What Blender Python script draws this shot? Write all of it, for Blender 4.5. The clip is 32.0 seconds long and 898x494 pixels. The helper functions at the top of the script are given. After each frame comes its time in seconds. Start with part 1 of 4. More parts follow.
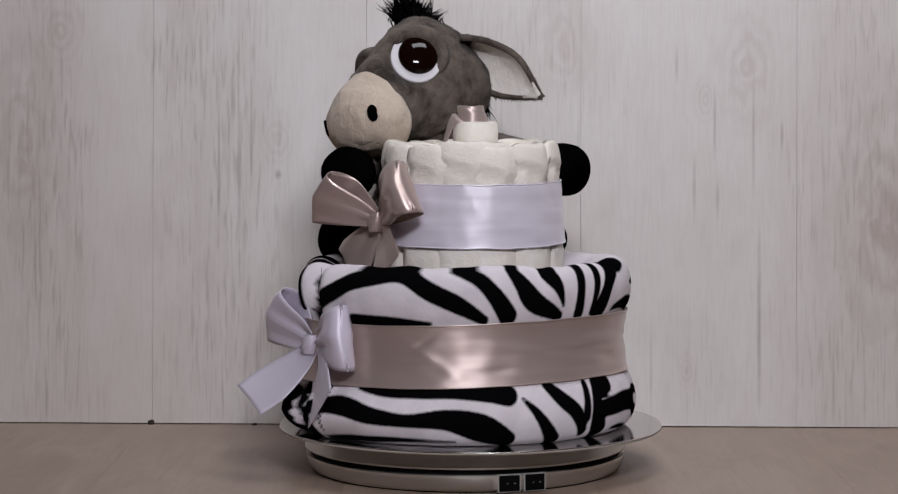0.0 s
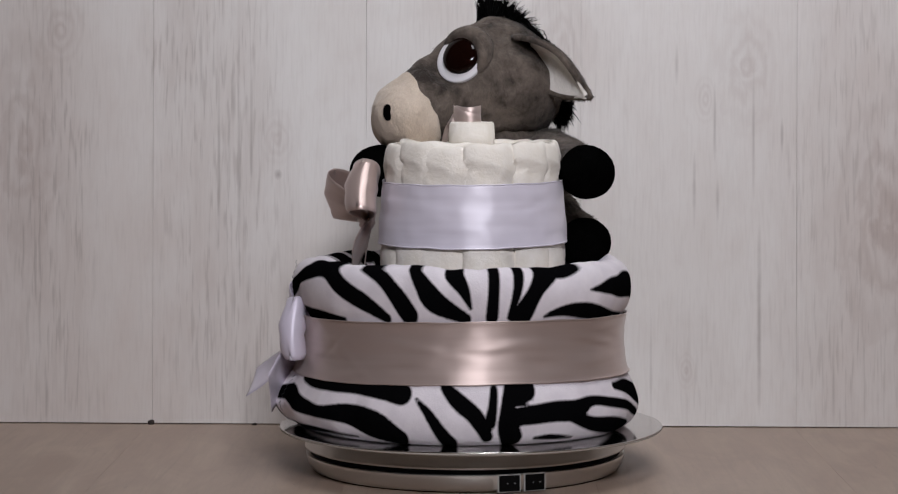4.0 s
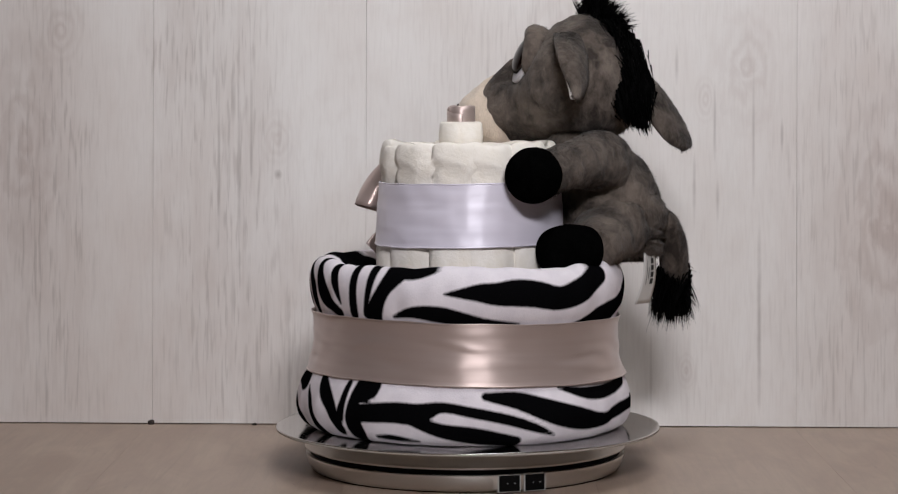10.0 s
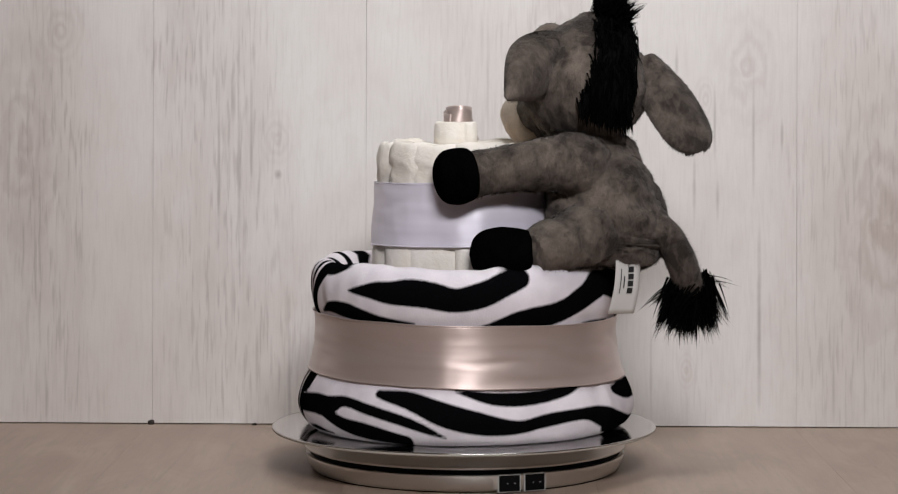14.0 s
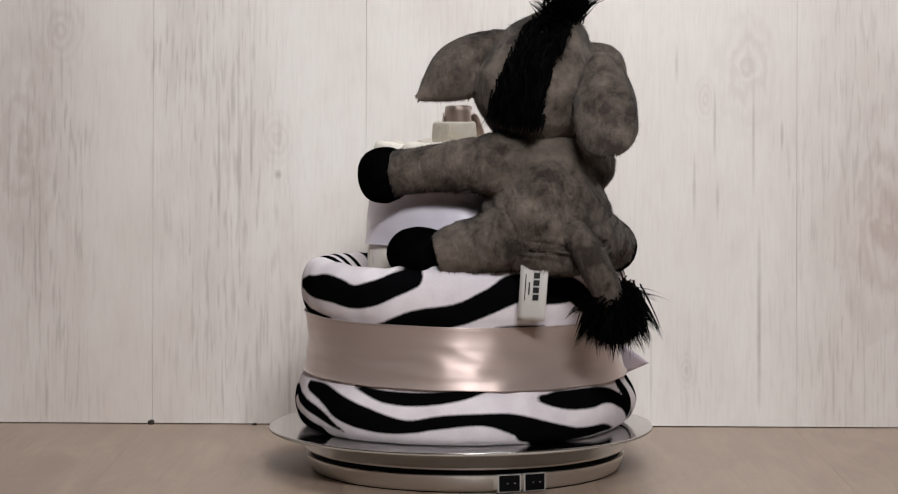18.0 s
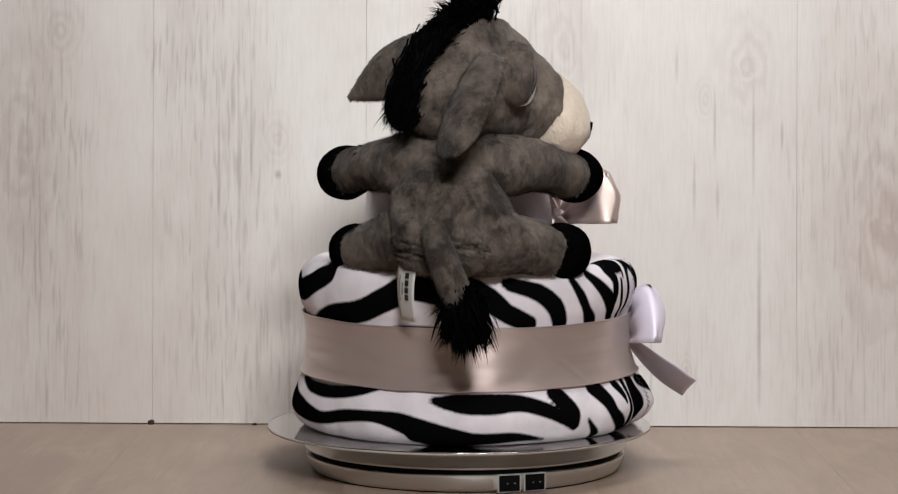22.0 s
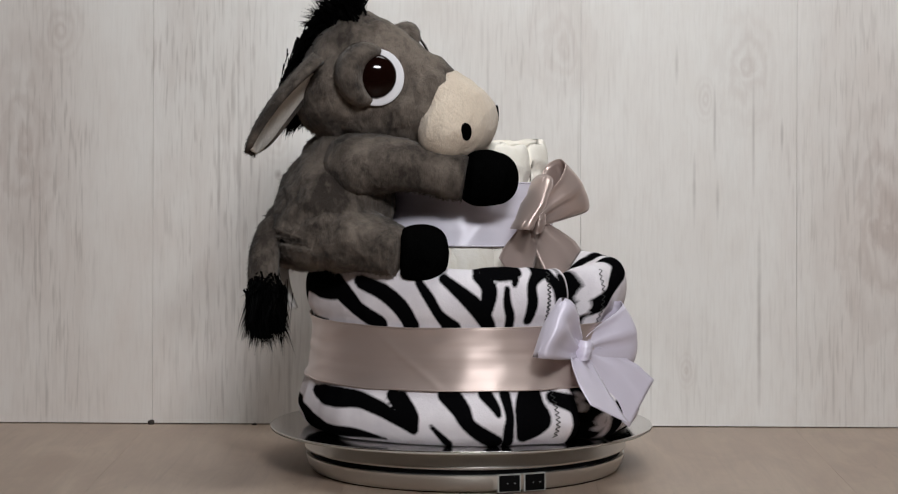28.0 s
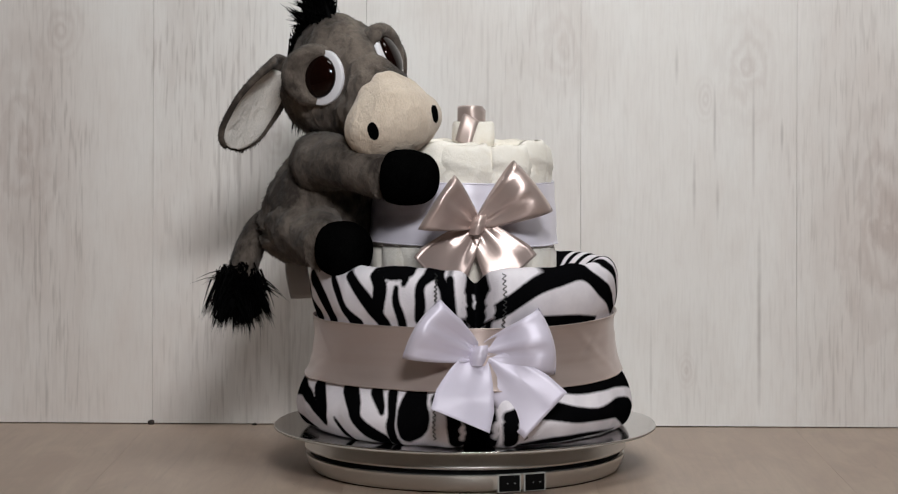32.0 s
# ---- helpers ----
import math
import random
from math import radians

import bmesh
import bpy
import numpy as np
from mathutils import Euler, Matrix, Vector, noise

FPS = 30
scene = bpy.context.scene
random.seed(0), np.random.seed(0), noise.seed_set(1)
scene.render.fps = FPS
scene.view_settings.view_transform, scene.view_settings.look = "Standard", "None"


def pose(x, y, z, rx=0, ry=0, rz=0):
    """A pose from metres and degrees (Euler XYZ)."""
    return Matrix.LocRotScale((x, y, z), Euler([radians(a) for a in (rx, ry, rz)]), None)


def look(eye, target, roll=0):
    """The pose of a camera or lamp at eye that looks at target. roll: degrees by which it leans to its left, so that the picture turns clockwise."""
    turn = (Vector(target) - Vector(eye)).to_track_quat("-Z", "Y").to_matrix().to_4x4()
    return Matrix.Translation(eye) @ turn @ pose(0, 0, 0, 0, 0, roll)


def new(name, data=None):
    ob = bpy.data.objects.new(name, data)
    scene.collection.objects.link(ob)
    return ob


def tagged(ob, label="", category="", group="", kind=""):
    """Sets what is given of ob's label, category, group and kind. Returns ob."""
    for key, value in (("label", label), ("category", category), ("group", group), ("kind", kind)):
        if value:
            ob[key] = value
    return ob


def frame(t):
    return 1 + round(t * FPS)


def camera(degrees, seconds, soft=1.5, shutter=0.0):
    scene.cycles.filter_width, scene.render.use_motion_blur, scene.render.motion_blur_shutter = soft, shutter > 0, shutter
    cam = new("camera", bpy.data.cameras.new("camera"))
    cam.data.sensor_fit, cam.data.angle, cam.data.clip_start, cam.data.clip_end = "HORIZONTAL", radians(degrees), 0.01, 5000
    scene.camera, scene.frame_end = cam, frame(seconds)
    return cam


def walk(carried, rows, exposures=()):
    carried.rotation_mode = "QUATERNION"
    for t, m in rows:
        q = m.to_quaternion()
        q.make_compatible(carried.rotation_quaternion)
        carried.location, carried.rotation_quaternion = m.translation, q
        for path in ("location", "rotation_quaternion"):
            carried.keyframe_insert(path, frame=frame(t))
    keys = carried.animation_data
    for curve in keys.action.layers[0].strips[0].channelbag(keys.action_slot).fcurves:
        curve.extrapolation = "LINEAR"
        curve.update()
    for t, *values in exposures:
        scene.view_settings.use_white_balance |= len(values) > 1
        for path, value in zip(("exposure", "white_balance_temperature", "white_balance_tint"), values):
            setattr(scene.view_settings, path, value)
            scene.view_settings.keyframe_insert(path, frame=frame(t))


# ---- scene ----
EXPOSE = [(0.0, -0.22, 6080, 13), (6.0, -0.11, 6150, 12), (13.0, 0.13, 6300, 10.5), (20.0, 0.33, 6420, 8.5), (22.1, 0.36, 6400, 8), (23.0, 0.08, 6340, 7.5), (24.0, 0.07, 6300, 7), (28.0, 0.11, 6220, 5.5), (32.0, 0.13, 6250, 5.5)]
cam = camera(21.89, 32.0, soft=1.25)
EYE = (0.0, -1.815, 0.298)
VIEW = pose(*EYE, 90 - 3.908, 0, 0.399)
walk(cam, [(0.0, VIEW), (32.0, VIEW)], exposures=EXPOSE)

# the turntable's turn, degrees about the upright axis
TURN = [(0.0, 0.0), (2.0, -17.9), (3.5, -31.5), (5.5, -49.4), (8.0, -71.8), (10.0, -89.9), (12.0, -107.8), (14.5, -130.3), (16.5, -148.8),
        (18.0, -162.6), (20.0, -181.2), (22.0, -199.8), (24.0, -218.2), (25.5, -232.2), (27.5, -250.9), (29.5, -269.8), (32.0, -293.1)]
TURNING = []

# ---- world, light ----
world = bpy.data.worlds.new("room_light")
scene.world = world
world.use_nodes = True
bg = world.node_tree.nodes["Background"]
bg.inputs[0].default_value = (1.0, 0.96, 0.92, 1)
bg.inputs[1].default_value = 0.35


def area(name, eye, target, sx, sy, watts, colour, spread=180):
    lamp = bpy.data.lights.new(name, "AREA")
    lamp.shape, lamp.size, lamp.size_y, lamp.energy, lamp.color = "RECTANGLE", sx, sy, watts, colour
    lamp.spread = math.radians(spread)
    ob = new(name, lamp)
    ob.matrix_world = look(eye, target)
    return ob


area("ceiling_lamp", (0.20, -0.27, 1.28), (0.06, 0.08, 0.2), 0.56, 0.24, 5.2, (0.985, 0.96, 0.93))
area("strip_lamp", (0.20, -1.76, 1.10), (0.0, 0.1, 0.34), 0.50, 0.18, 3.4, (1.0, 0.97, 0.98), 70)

# ---- materials ----


def material(name, base, rough=0.6, metal=0.0):
    m = bpy.data.materials.new(name)
    m.use_nodes = True
    b = m.node_tree.nodes["Principled BSDF"]
    b.inputs["Base Color"].default_value = (*base, 1)
    b.inputs["Roughness"].default_value = rough
    b.inputs["Metallic"].default_value = metal
    return m


def node(m, kind, **inputs):
    n = m.node_tree.nodes.new(kind)
    for k, v in inputs.items():
        key = int(k[1:]) if k[0] == "i" and k[1:].isdigit() else k.replace("_", " ")
        if isinstance(v, bpy.types.NodeSocket):
            m.node_tree.links.new(v, n.inputs[key])
        else:
            n.inputs[key].default_value = v
    return n


def maths(m, op, a, b=0.0, c=0.0):
    n = node(m, "ShaderNodeMath", i0=a, i1=b, i2=c)
    n.operation = op
    return n.outputs[0]


def ramp(m, fac, stops):
    n = node(m, "ShaderNodeValToRGB", Fac=fac)
    e = n.color_ramp.elements
    while len(e) < len(stops):
        e.new(0.5)
    for s, (p, c) in zip(e, stops):
        s.position, s.color = p, (*c, 1) if len(c) == 3 else c
    return n.outputs[0]


def grey(v):
    return (v, v, v)


def mix(m, fac, a, b, how="MIX"):
    n = m.node_tree.nodes.new("ShaderNodeMix")
    n.data_type, n.blend_type = "RGBA", how
    for i, v in ((0, fac), (6, a), (7, b)):
        if isinstance(v, bpy.types.NodeSocket):
            m.node_tree.links.new(v, n.inputs[i])
        else:
            n.inputs[i].default_value = (*v, 1) if i > 0 and len(v) == 3 else v
    return n.outputs[2]


def coords(m, scale=(1, 1, 1), kind="Object", shift=None):
    tc = node(m, "ShaderNodeTexCoord")
    v = tc.outputs[kind]
    if shift is not None:
        v = node(m, "ShaderNodeVectorMath", i0=v, i1=shift).outputs[0]
    mp = node(m, "ShaderNodeMapping", Vector=v, Scale=scale)
    return mp.outputs[0]


def noise_tex(m, vec, scale, detail=3.0, rough=0.55, distort=0.0):
    return node(m, "ShaderNodeTexNoise", Vector=vec, Scale=scale, Detail=detail, Roughness=rough, Distortion=distort).outputs[0]


def shade(m, colour=None, rough=None, height=None, strength=0.3, distance=0.001):
    b = m.node_tree.nodes["Principled BSDF"]
    if colour is not None:
        m.node_tree.links.new(colour, b.inputs["Base Color"])
    if rough is not None:
        m.node_tree.links.new(rough, b.inputs["Roughness"])
    if height is not None:
        bp = node(m, "ShaderNodeBump", Height=height, Strength=strength, Distance=distance)
        m.node_tree.links.new(bp.outputs[0], b.inputs["Normal"])
    return m


def plush(name, dark, light, sheen=0.25, gloss=0.1, strands=False):
    """Short-pile plush: broad brushed patches with the nap's sheen painted in, soft tufts and a fine nap."""
    m = material(name, light, 0.95)
    c = coords(m)
    patch = noise_tex(m, c, 27, 5, 0.66, 0.25)
    tuft = noise_tex(m, coords(m, (1, 1, 0.6)), 150, 2, 0.5, 0.6)
    fine = noise_tex(m, coords(m, (1, 1, 0.45)), 1100, 2, 0.6)
    half = tuple(a * 0.5 + c * 0.5 for a, c in zip(dark, light))
    col = ramp(m, maths(m, "MULTIPLY_ADD", tuft, 0.22, maths(m, "MULTIPLY", patch, 0.80)), [(0.41, dark), (0.51, half), (0.62, light)])
    col = mix(m, 0.35, col, ramp(m, fine, [(0.3, grey(0.60)), (0.7, grey(1.0))]), "MULTIPLY")
    if strands:
        hair = node(m, "ShaderNodeNewGeometry").outputs["Random Per Island"]
        col = mix(m, 1.0, col, ramp(m, hair, [(0.0, grey(0.80)), (1.0, grey(1.0))]), "MULTIPLY")
    shade(m, col, None, maths(m, "ADD", maths(m, "MULTIPLY", fine, 0.4), tuft), 0.85, 0.0022)
    b = m.node_tree.nodes["Principled BSDF"]
    b.inputs["Sheen Weight"].default_value = sheen
    b.inputs["Sheen Roughness"].default_value = 0.5
    b.inputs["Specular IOR Level"].default_value = gloss
    return m


def satin(name, base, rough=0.32, metal=0.55):
    m = material(name, base, rough, metal)
    c = coords(m)
    weave = noise_tex(m, coords(m, (1, 1, 6)), 600, 2)
    wave = noise_tex(m, c, 22, 2)
    shade(m, mix(m, 0.12, (*base, 1), ramp(m, wave, [(0.3, grey(0.5)), (0.7, grey(1.0))]), "MULTIPLY"), None, maths(m, "ADD", maths(m, "MULTIPLY", weave, 0.05), wave), 0.22, 0.0012)
    b = m.node_tree.nodes["Principled BSDF"]
    b.inputs["Specular IOR Level"].default_value = 0.9
    b.inputs["Sheen Weight"].default_value = 0.15
    b.inputs["Anisotropic"].default_value = 0.85
    b.inputs["Anisotropic Rotation"].default_value = 0.25
    tan = node(m, "ShaderNodeTangent")
    tan.direction_type, tan.axis = "RADIAL", "Z"
    m.node_tree.links.new(tan.outputs[0], b.inputs["Tangent"])
    return m


GREY_PLUSH = plush("grey_plush", (0.044, 0.0350, 0.0294), (0.182, 0.148, 0.122), 0.10)
GREY_PILE = plush("grey_plush_pile", (0.048, 0.0385, 0.0325), (0.210, 0.171, 0.142), 0.10, 0.1, True)
BEIGE_PILE = plush("beige_plush_pile", (0.62, 0.515, 0.41), (0.73, 0.62, 0.50), 0.25, 0.1, True)
BEIGE_PLUSH = plush("beige_plush", (0.62, 0.51, 0.405), (0.71, 0.60, 0.485))
WHITE_PLUSH = plush("white_plush", (0.80, 0.75, 0.69), (0.88, 0.84, 0.79))
BLACK_PLUSH = plush("black_plush", (0.0012, 0.0012, 0.0012), (0.0022, 0.0022, 0.0022), 0.0, 0.0)
BLACK_FUR = material("black_fur", (0.0012, 0.0012, 0.0012), 0.6)
BLACK_FUR.node_tree.nodes["Principled BSDF"].inputs["Specular IOR Level"].default_value = 0.02
EYE_WHITE = material("white_felt", (0.72, 0.70, 0.72), 0.9)
EYE_GLASS = material("brown_plastic", (0.006, 0.0018, 0.0012), 0.06)
EYE_GLASS.node_tree.nodes["Principled BSDF"].inputs["IOR"].default_value = 1.3
TAUPE = satin("taupe_satin", (0.590, 0.474, 0.432), 0.47)
TAUPE_SOFT = satin("soft_taupe_satin", (0.545, 0.425, 0.385), 0.34, 0.50)
LILAC = satin("lilac_satin", (0.79, 0.745, 0.835), 0.44, 0.08)
PALE_LILAC = satin("pale_lilac_satin", (0.71, 0.655, 0.76), 0.44, 0.12)
PALE_LILAC.node_tree.nodes["Principled BSDF"].inputs["Specular IOR Level"].default_value = 0.5
LABEL = material("white_label", (0.62, 0.60, 0.57), 0.6)
INK = material("black_ink", (0.01, 0.01, 0.01), 0.6)
SILVER = material("silver_paint", (0.62, 0.595, 0.56), 0.33, 0.90)
# rubber of the foot ring; also the black that shades the gap
RUBBER_GAP_SHADE = material("black_rubber_gap_shade", (0.004, 0.004, 0.004), 0.7)
SWITCH = material("black_switch", (0.003, 0.003, 0.003), 0.6)
for _m in (RUBBER_GAP_SHADE, SWITCH):
    _m.node_tree.nodes["Principled BSDF"].inputs["Specular IOR Level"].default_value = 0.08
WHITE_MARK = material("white_print", (0.16, 0.16, 0.16), 0.6)
FOIL = material("silver_foil", (0.56, 0.545, 0.53), 0.12, 1.0)
CARD = material("grey_card", (0.45, 0.42, 0.38), 0.9)
PAINT = material("room_paint", (0.18, 0.172, 0.165), 0.9)

_m = material("diaper_cloth", (0.72, 0.66, 0.57), 0.85)
_c = coords(_m)
_f = noise_tex(_m, _c, 420, 3)
_w = noise_tex(_m, _c, 70, 4, 0.6, 0.4)
shade(_m, ramp(_m, _w, [(0.3, (0.84, 0.78, 0.68)), (0.65, (0.91, 0.865, 0.79))]), None, maths(_m, "ADD", _w, maths(_m, "MULTIPLY", _f, 0.25)), 0.6, 0.0025)
_m.node_tree.nodes["Principled BSDF"].inputs["Sheen Weight"].default_value = 0.1
DIAPER = _m


def zebra_cloth():
    m = material("zebra_fleece", (0.7, 0.68, 0.7), 0.95)
    c = coords(m)
    at = node(m, "ShaderNodeAttribute")
    at.attribute_name = "stripe"
    fuzz = noise_tex(m, c, 700, 2, 0.6)
    edge = maths(m, "ADD", at.outputs["Fac"], maths(m, "MULTIPLY_ADD", fuzz, 0.0012, -0.0006))
    fac = node(m, "ShaderNodeMapRange", Value=edge, i1=-0.0009, i2=0.0009).outputs[0]
    white = ramp(m, noise_tex(m, c, 60, 3), [(0.3, (0.745, 0.695, 0.735)), (0.7, (0.84, 0.79, 0.82))])
    col = mix(m, fac, (0.003, 0.003, 0.0035, 1), white)
    shade(m, col, None, maths(m, "ADD", fuzz, noise_tex(m, c, 90, 3)), 0.35, 0.0010)
    b = m.node_tree.nodes["Principled BSDF"]
    b.inputs["Specular IOR Level"].default_value = 0.0
    return m


ZEBRA = zebra_cloth()


def ellipses(m, xyz, spots, wob, soft):
    """Sum of soft ellipses (x, z, half width, half height, amount) on the backdrop."""
    total = 0.0
    for kx, kz, rx, rz, amount in spots:
        dx = maths(m, "DIVIDE", maths(m, "SUBTRACT", xyz.outputs[0], kx), rx)
        dz = maths(m, "DIVIDE", maths(m, "SUBTRACT", xyz.outputs[2], kz), rz)
        d = maths(m, "ADD", maths(m, "SQRT", maths(m, "ADD", maths(m, "MULTIPLY", dx, dx), maths(m, "MULTIPLY", dz, dz))), wob)
        f = node(m, "ShaderNodeMapRange", Value=d, i1=1.0 - soft, i2=1.0 + soft, i3=amount, i4=0.0).outputs[0]
        total = maths(m, "ADD", f, total)
    return total


def wall_laminate():
    """White-washed wood: nearly plain paint with islands of brown grain, knots with rings and single cracks."""
    pale, brown = (0.79, 0.765, 0.735), (0.40, 0.33, 0.295)
    m = material("whitewashed_laminate", pale, 0.5)
    xyz = node(m, "ShaderNodeSeparateXYZ", Vector=node(m, "ShaderNodeNewGeometry").outputs["Position"])
    world_pos = node(m, "ShaderNodeNewGeometry").outputs["Position"]

    def tex(across, along, detail, distort=0.0, rough=0.55):
        mp = node(m, "ShaderNodeMapping", Vector=world_pos, Scale=(across, across, along))
        return noise_tex(m, mp.outputs[0], 1.0, detail, rough, distort)

    wob = maths(m, "MULTIPLY_ADD", tex(40, 14, 3), 1.4, -0.7)
    zone = ellipses(m, xyz, GRAIN, wob, 0.55)
    line = ramp(m, tex(360, 3.2, 1.6, 0.08), [(0.53, grey(0.0)), (0.68, grey(1.0))])
    soft = ramp(m, tex(110, 3.5, 3, 0.3), [(0.40, grey(0.0)), (0.70, grey(1.0))])
    blot = ramp(m, tex(15, 6, 3, 0.6), [(0.38, grey(0.0)), (0.72, grey(1.0))])
    faint = ramp(m, tex(520, 5, 2), [(0.45, grey(0.0)), (0.75, grey(1.0))])
    stain = ramp(m, tex(5, 3.5, 3, 0.8), [(0.45, grey(0.0)), (0.72, grey(1.0))])
    col = mix(m, maths(m, "MULTIPLY", blot, 0.20), (*pale, 1), (0.55, 0.475, 0.425, 1))
    col = mix(m, maths(m, "MULTIPLY", stain, 0.24), col, (0.56, 0.47, 0.41, 1))
    mott = ramp(m, tex(60, 40, 3, 0.3), [(0.50, grey(0.0)), (0.75, grey(1.0))])
    col = mix(m, maths(m, "MULTIPLY", mott, 0.12), col, (0.52, 0.45, 0.41, 1))
    tint = ellipses(m, xyz, TINT, wob, 0.9)
    col = mix(m, tint, col, (0.58, 0.455, 0.40, 1))
    col = mix(m, maths(m, "MULTIPLY", faint, 0.11), col, (*brown, 1))
    col = mix(m, maths(m, "MULTIPLY", zone, 0.10), col, (*brown, 1))
    col = mix(m, maths(m, "MULTIPLY", zone, maths(m, "MULTIPLY", soft, 0.24)), col, (*brown, 1))
    col = mix(m, maths(m, "MULTIPLY", maths(m, "ADD", zone, 0.02), maths(m, "MULTIPLY", line, 0.42)), col, tuple(c * 0.72 for c in brown) + (1,))
    small = maths(m, "MULTIPLY_ADD", tex(55, 24, 4, 0.5), 1.9, -0.95)
    for kx, kz, rx, rz, amount in KNOTS:
        dx = maths(m, "DIVIDE", maths(m, "SUBTRACT", xyz.outputs[0], kx), rx)
        dz = maths(m, "DIVIDE", maths(m, "SUBTRACT", xyz.outputs[2], kz), rz)
        d = maths(m, "ADD", maths(m, "SQRT", maths(m, "ADD", maths(m, "MULTIPLY", dx, dx), maths(m, "MULTIPLY", dz, dz))), small)
        ring = maths(m, "MULTIPLY_ADD", maths(m, "SINE", maths(m, "MULTIPLY", d, 8.0)), 0.22, 0.34)
        fade = node(m, "ShaderNodeMapRange", Value=d, i1=0.2, i2=2.6, i3=1.0, i4=0.0).outputs[0]
        col = mix(m, maths(m, "MULTIPLY", maths(m, "MULTIPLY", ring, fade), amount), col, (0.40, 0.31, 0.275, 1))
    crack = ellipses(m, xyz, CRACKS, maths(m, "MULTIPLY_ADD", tex(120, 60, 2), 1.2, -0.6), 0.8)
    col = mix(m, maths(m, "MULTIPLY", crack, 0.75), col, tuple(c * 0.62 for c in brown) + (1,))
    shade(m, col, ramp(m, soft, [(0.3, grey(0.55)), (0.7, grey(0.45))]), line, 0.06, 0.0004)
    return m


def floor_laminate():
    """Smooth pinkish-beige laminate with faint blotches and thin grain."""
    m = material("floor_laminate", (0.37, 0.31, 0.265), 0.45)
    rnd = node(m, "ShaderNodeVectorMath", i0=(17.3, 13.1, 15.7))
    rnd.operation = "SCALE"
    m.node_tree.links.new(node(m, "ShaderNodeObjectInfo").outputs["Random"], rnd.inputs["Scale"])
    grain = noise_tex(m, coords(m, (150, 7, 1), shift=rnd.outputs[0]), 1.0, 4, 0.6, 0.8)
    blot = noise_tex(m, coords(m, (26, 8, 1), shift=rnd.outputs[0]), 1.0, 4, 0.6, 1.0)
    smear = noise_tex(m, coords(m, (70, 22, 1), shift=rnd.outputs[0]), 1.0, 3, 0.6, 1.5)
    col = mix(m, ramp(m, blot, [(0.35, grey(0.0)), (0.68, grey(1.0))]), (0.440, 0.345, 0.275, 1), (0.325, 0.238, 0.180, 1))
    col = mix(m, ramp(m, grain, [(0.48, grey(0.0)), (0.75, grey(0.35))]), col, (0.26, 0.20, 0.160, 1))
    col = mix(m, ramp(m, smear, [(0.66, grey(0.0)), (0.80, grey(0.45))]), col, (0.20, 0.155, 0.13, 1))
    shade(m, col, ramp(m, blot, [(0.3, grey(0.50)), (0.7, grey(0.38))]), grain, 0.05, 0.0004)
    return m


KNOTS = [(0.248, 0.316, 0.014, 0.026, 0.55), (0.2120, 0.288, 0.005, 0.010, 0.40), (0.372, 0.185, 0.026, 0.055, 0.85), (0.084, 0.334, 0.015, 0.024, 0.45), (-0.166, 0.254, 0.008, 0.012, 0.40),
         (-0.394, 0.245, 0.018, 0.046, 0.75), (0.195, 0.050, 0.004, 0.008, 0.45), (-0.360, 0.350, 0.010, 0.016, 0.6)]
# islands of grain: x, z, half width, half height, amount
GRAIN = [(-0.361, 0.190, 0.030, 0.220, 0.80), (-0.400, 0.230, 0.022, 0.110, 0.60), (-0.215, 0.200, 0.048, 0.240, 0.75), (-0.262, 0.330, 0.020, 0.060, 0.50), (-0.152, 0.060, 0.030, 0.080, 0.35),
         (0.010, 0.290, 0.050, 0.110, 0.28), (0.085, 0.330, 0.035, 0.060, 0.45), (0.345, 0.190, 0.055, 0.250, 0.62), (0.200, 0.045, 0.020, 0.050, 0.30), (0.150, 0.230, 0.030, 0.120, 0.14),
         (0.500, 0.200, 0.070, 0.220, 0.70), (-0.560, 0.200, 0.070, 0.220, 0.60)]
# pinker, darker tint at both sides and low on the left
TINT = [(-0.400, 0.190, 0.110, 0.280, 0.34), (0.390, 0.190, 0.095, 0.280, 0.34), (-0.200, 0.060, 0.070, 0.120, 0.16)]
# single cracks and short marks
CRACKS = [(0.1865, 0.318, 0.0012, 0.012, 0.5), (0.2200, 0.267, 0.0009, 0.022, 0.55), (0.2540, 0.256, 0.0010, 0.036, 0.55), (0.2790, 0.256, 0.0009, 0.009, 0.6), (0.2020, 0.210, 0.0010, 0.020, 0.5),
          (0.2225, 0.200, 0.0012, 0.012, 0.5), (0.2590, 0.095, 0.0014, 0.052, 0.65), (0.3240, 0.030, 0.0009, 0.018, 0.4), (0.1640, 0.050, 0.0009, 0.030, 0.35), (-0.1660, 0.2215, 0.0024, 0.0030, 0.8),
          (-0.2010, 0.225, 0.0012, 0.050, 0.5), (-0.2190, 0.235, 0.0010, 0.055, 0.45), (-0.1900, 0.260, 0.0010, 0.040, 0.45), (-0.2060, 0.287, 0.0016, 0.012, 0.5), (-0.1560, 0.040, 0.0012, 0.036, 0.5),
          (-0.1850, 0.060, 0.0010, 0.020, 0.4), (-0.2350, 0.325, 0.0009, 0.030, 0.4), (-0.1130, 0.036, 0.0016, 0.006, 0.45), (-0.3730, 0.020, 0.0012, 0.012, 0.4), (0.0200, 0.300, 0.0009, 0.030, 0.3), (0.1000, 0.240, 0.0009, 0.024, 0.3)]
WALL_WOOD = wall_laminate()
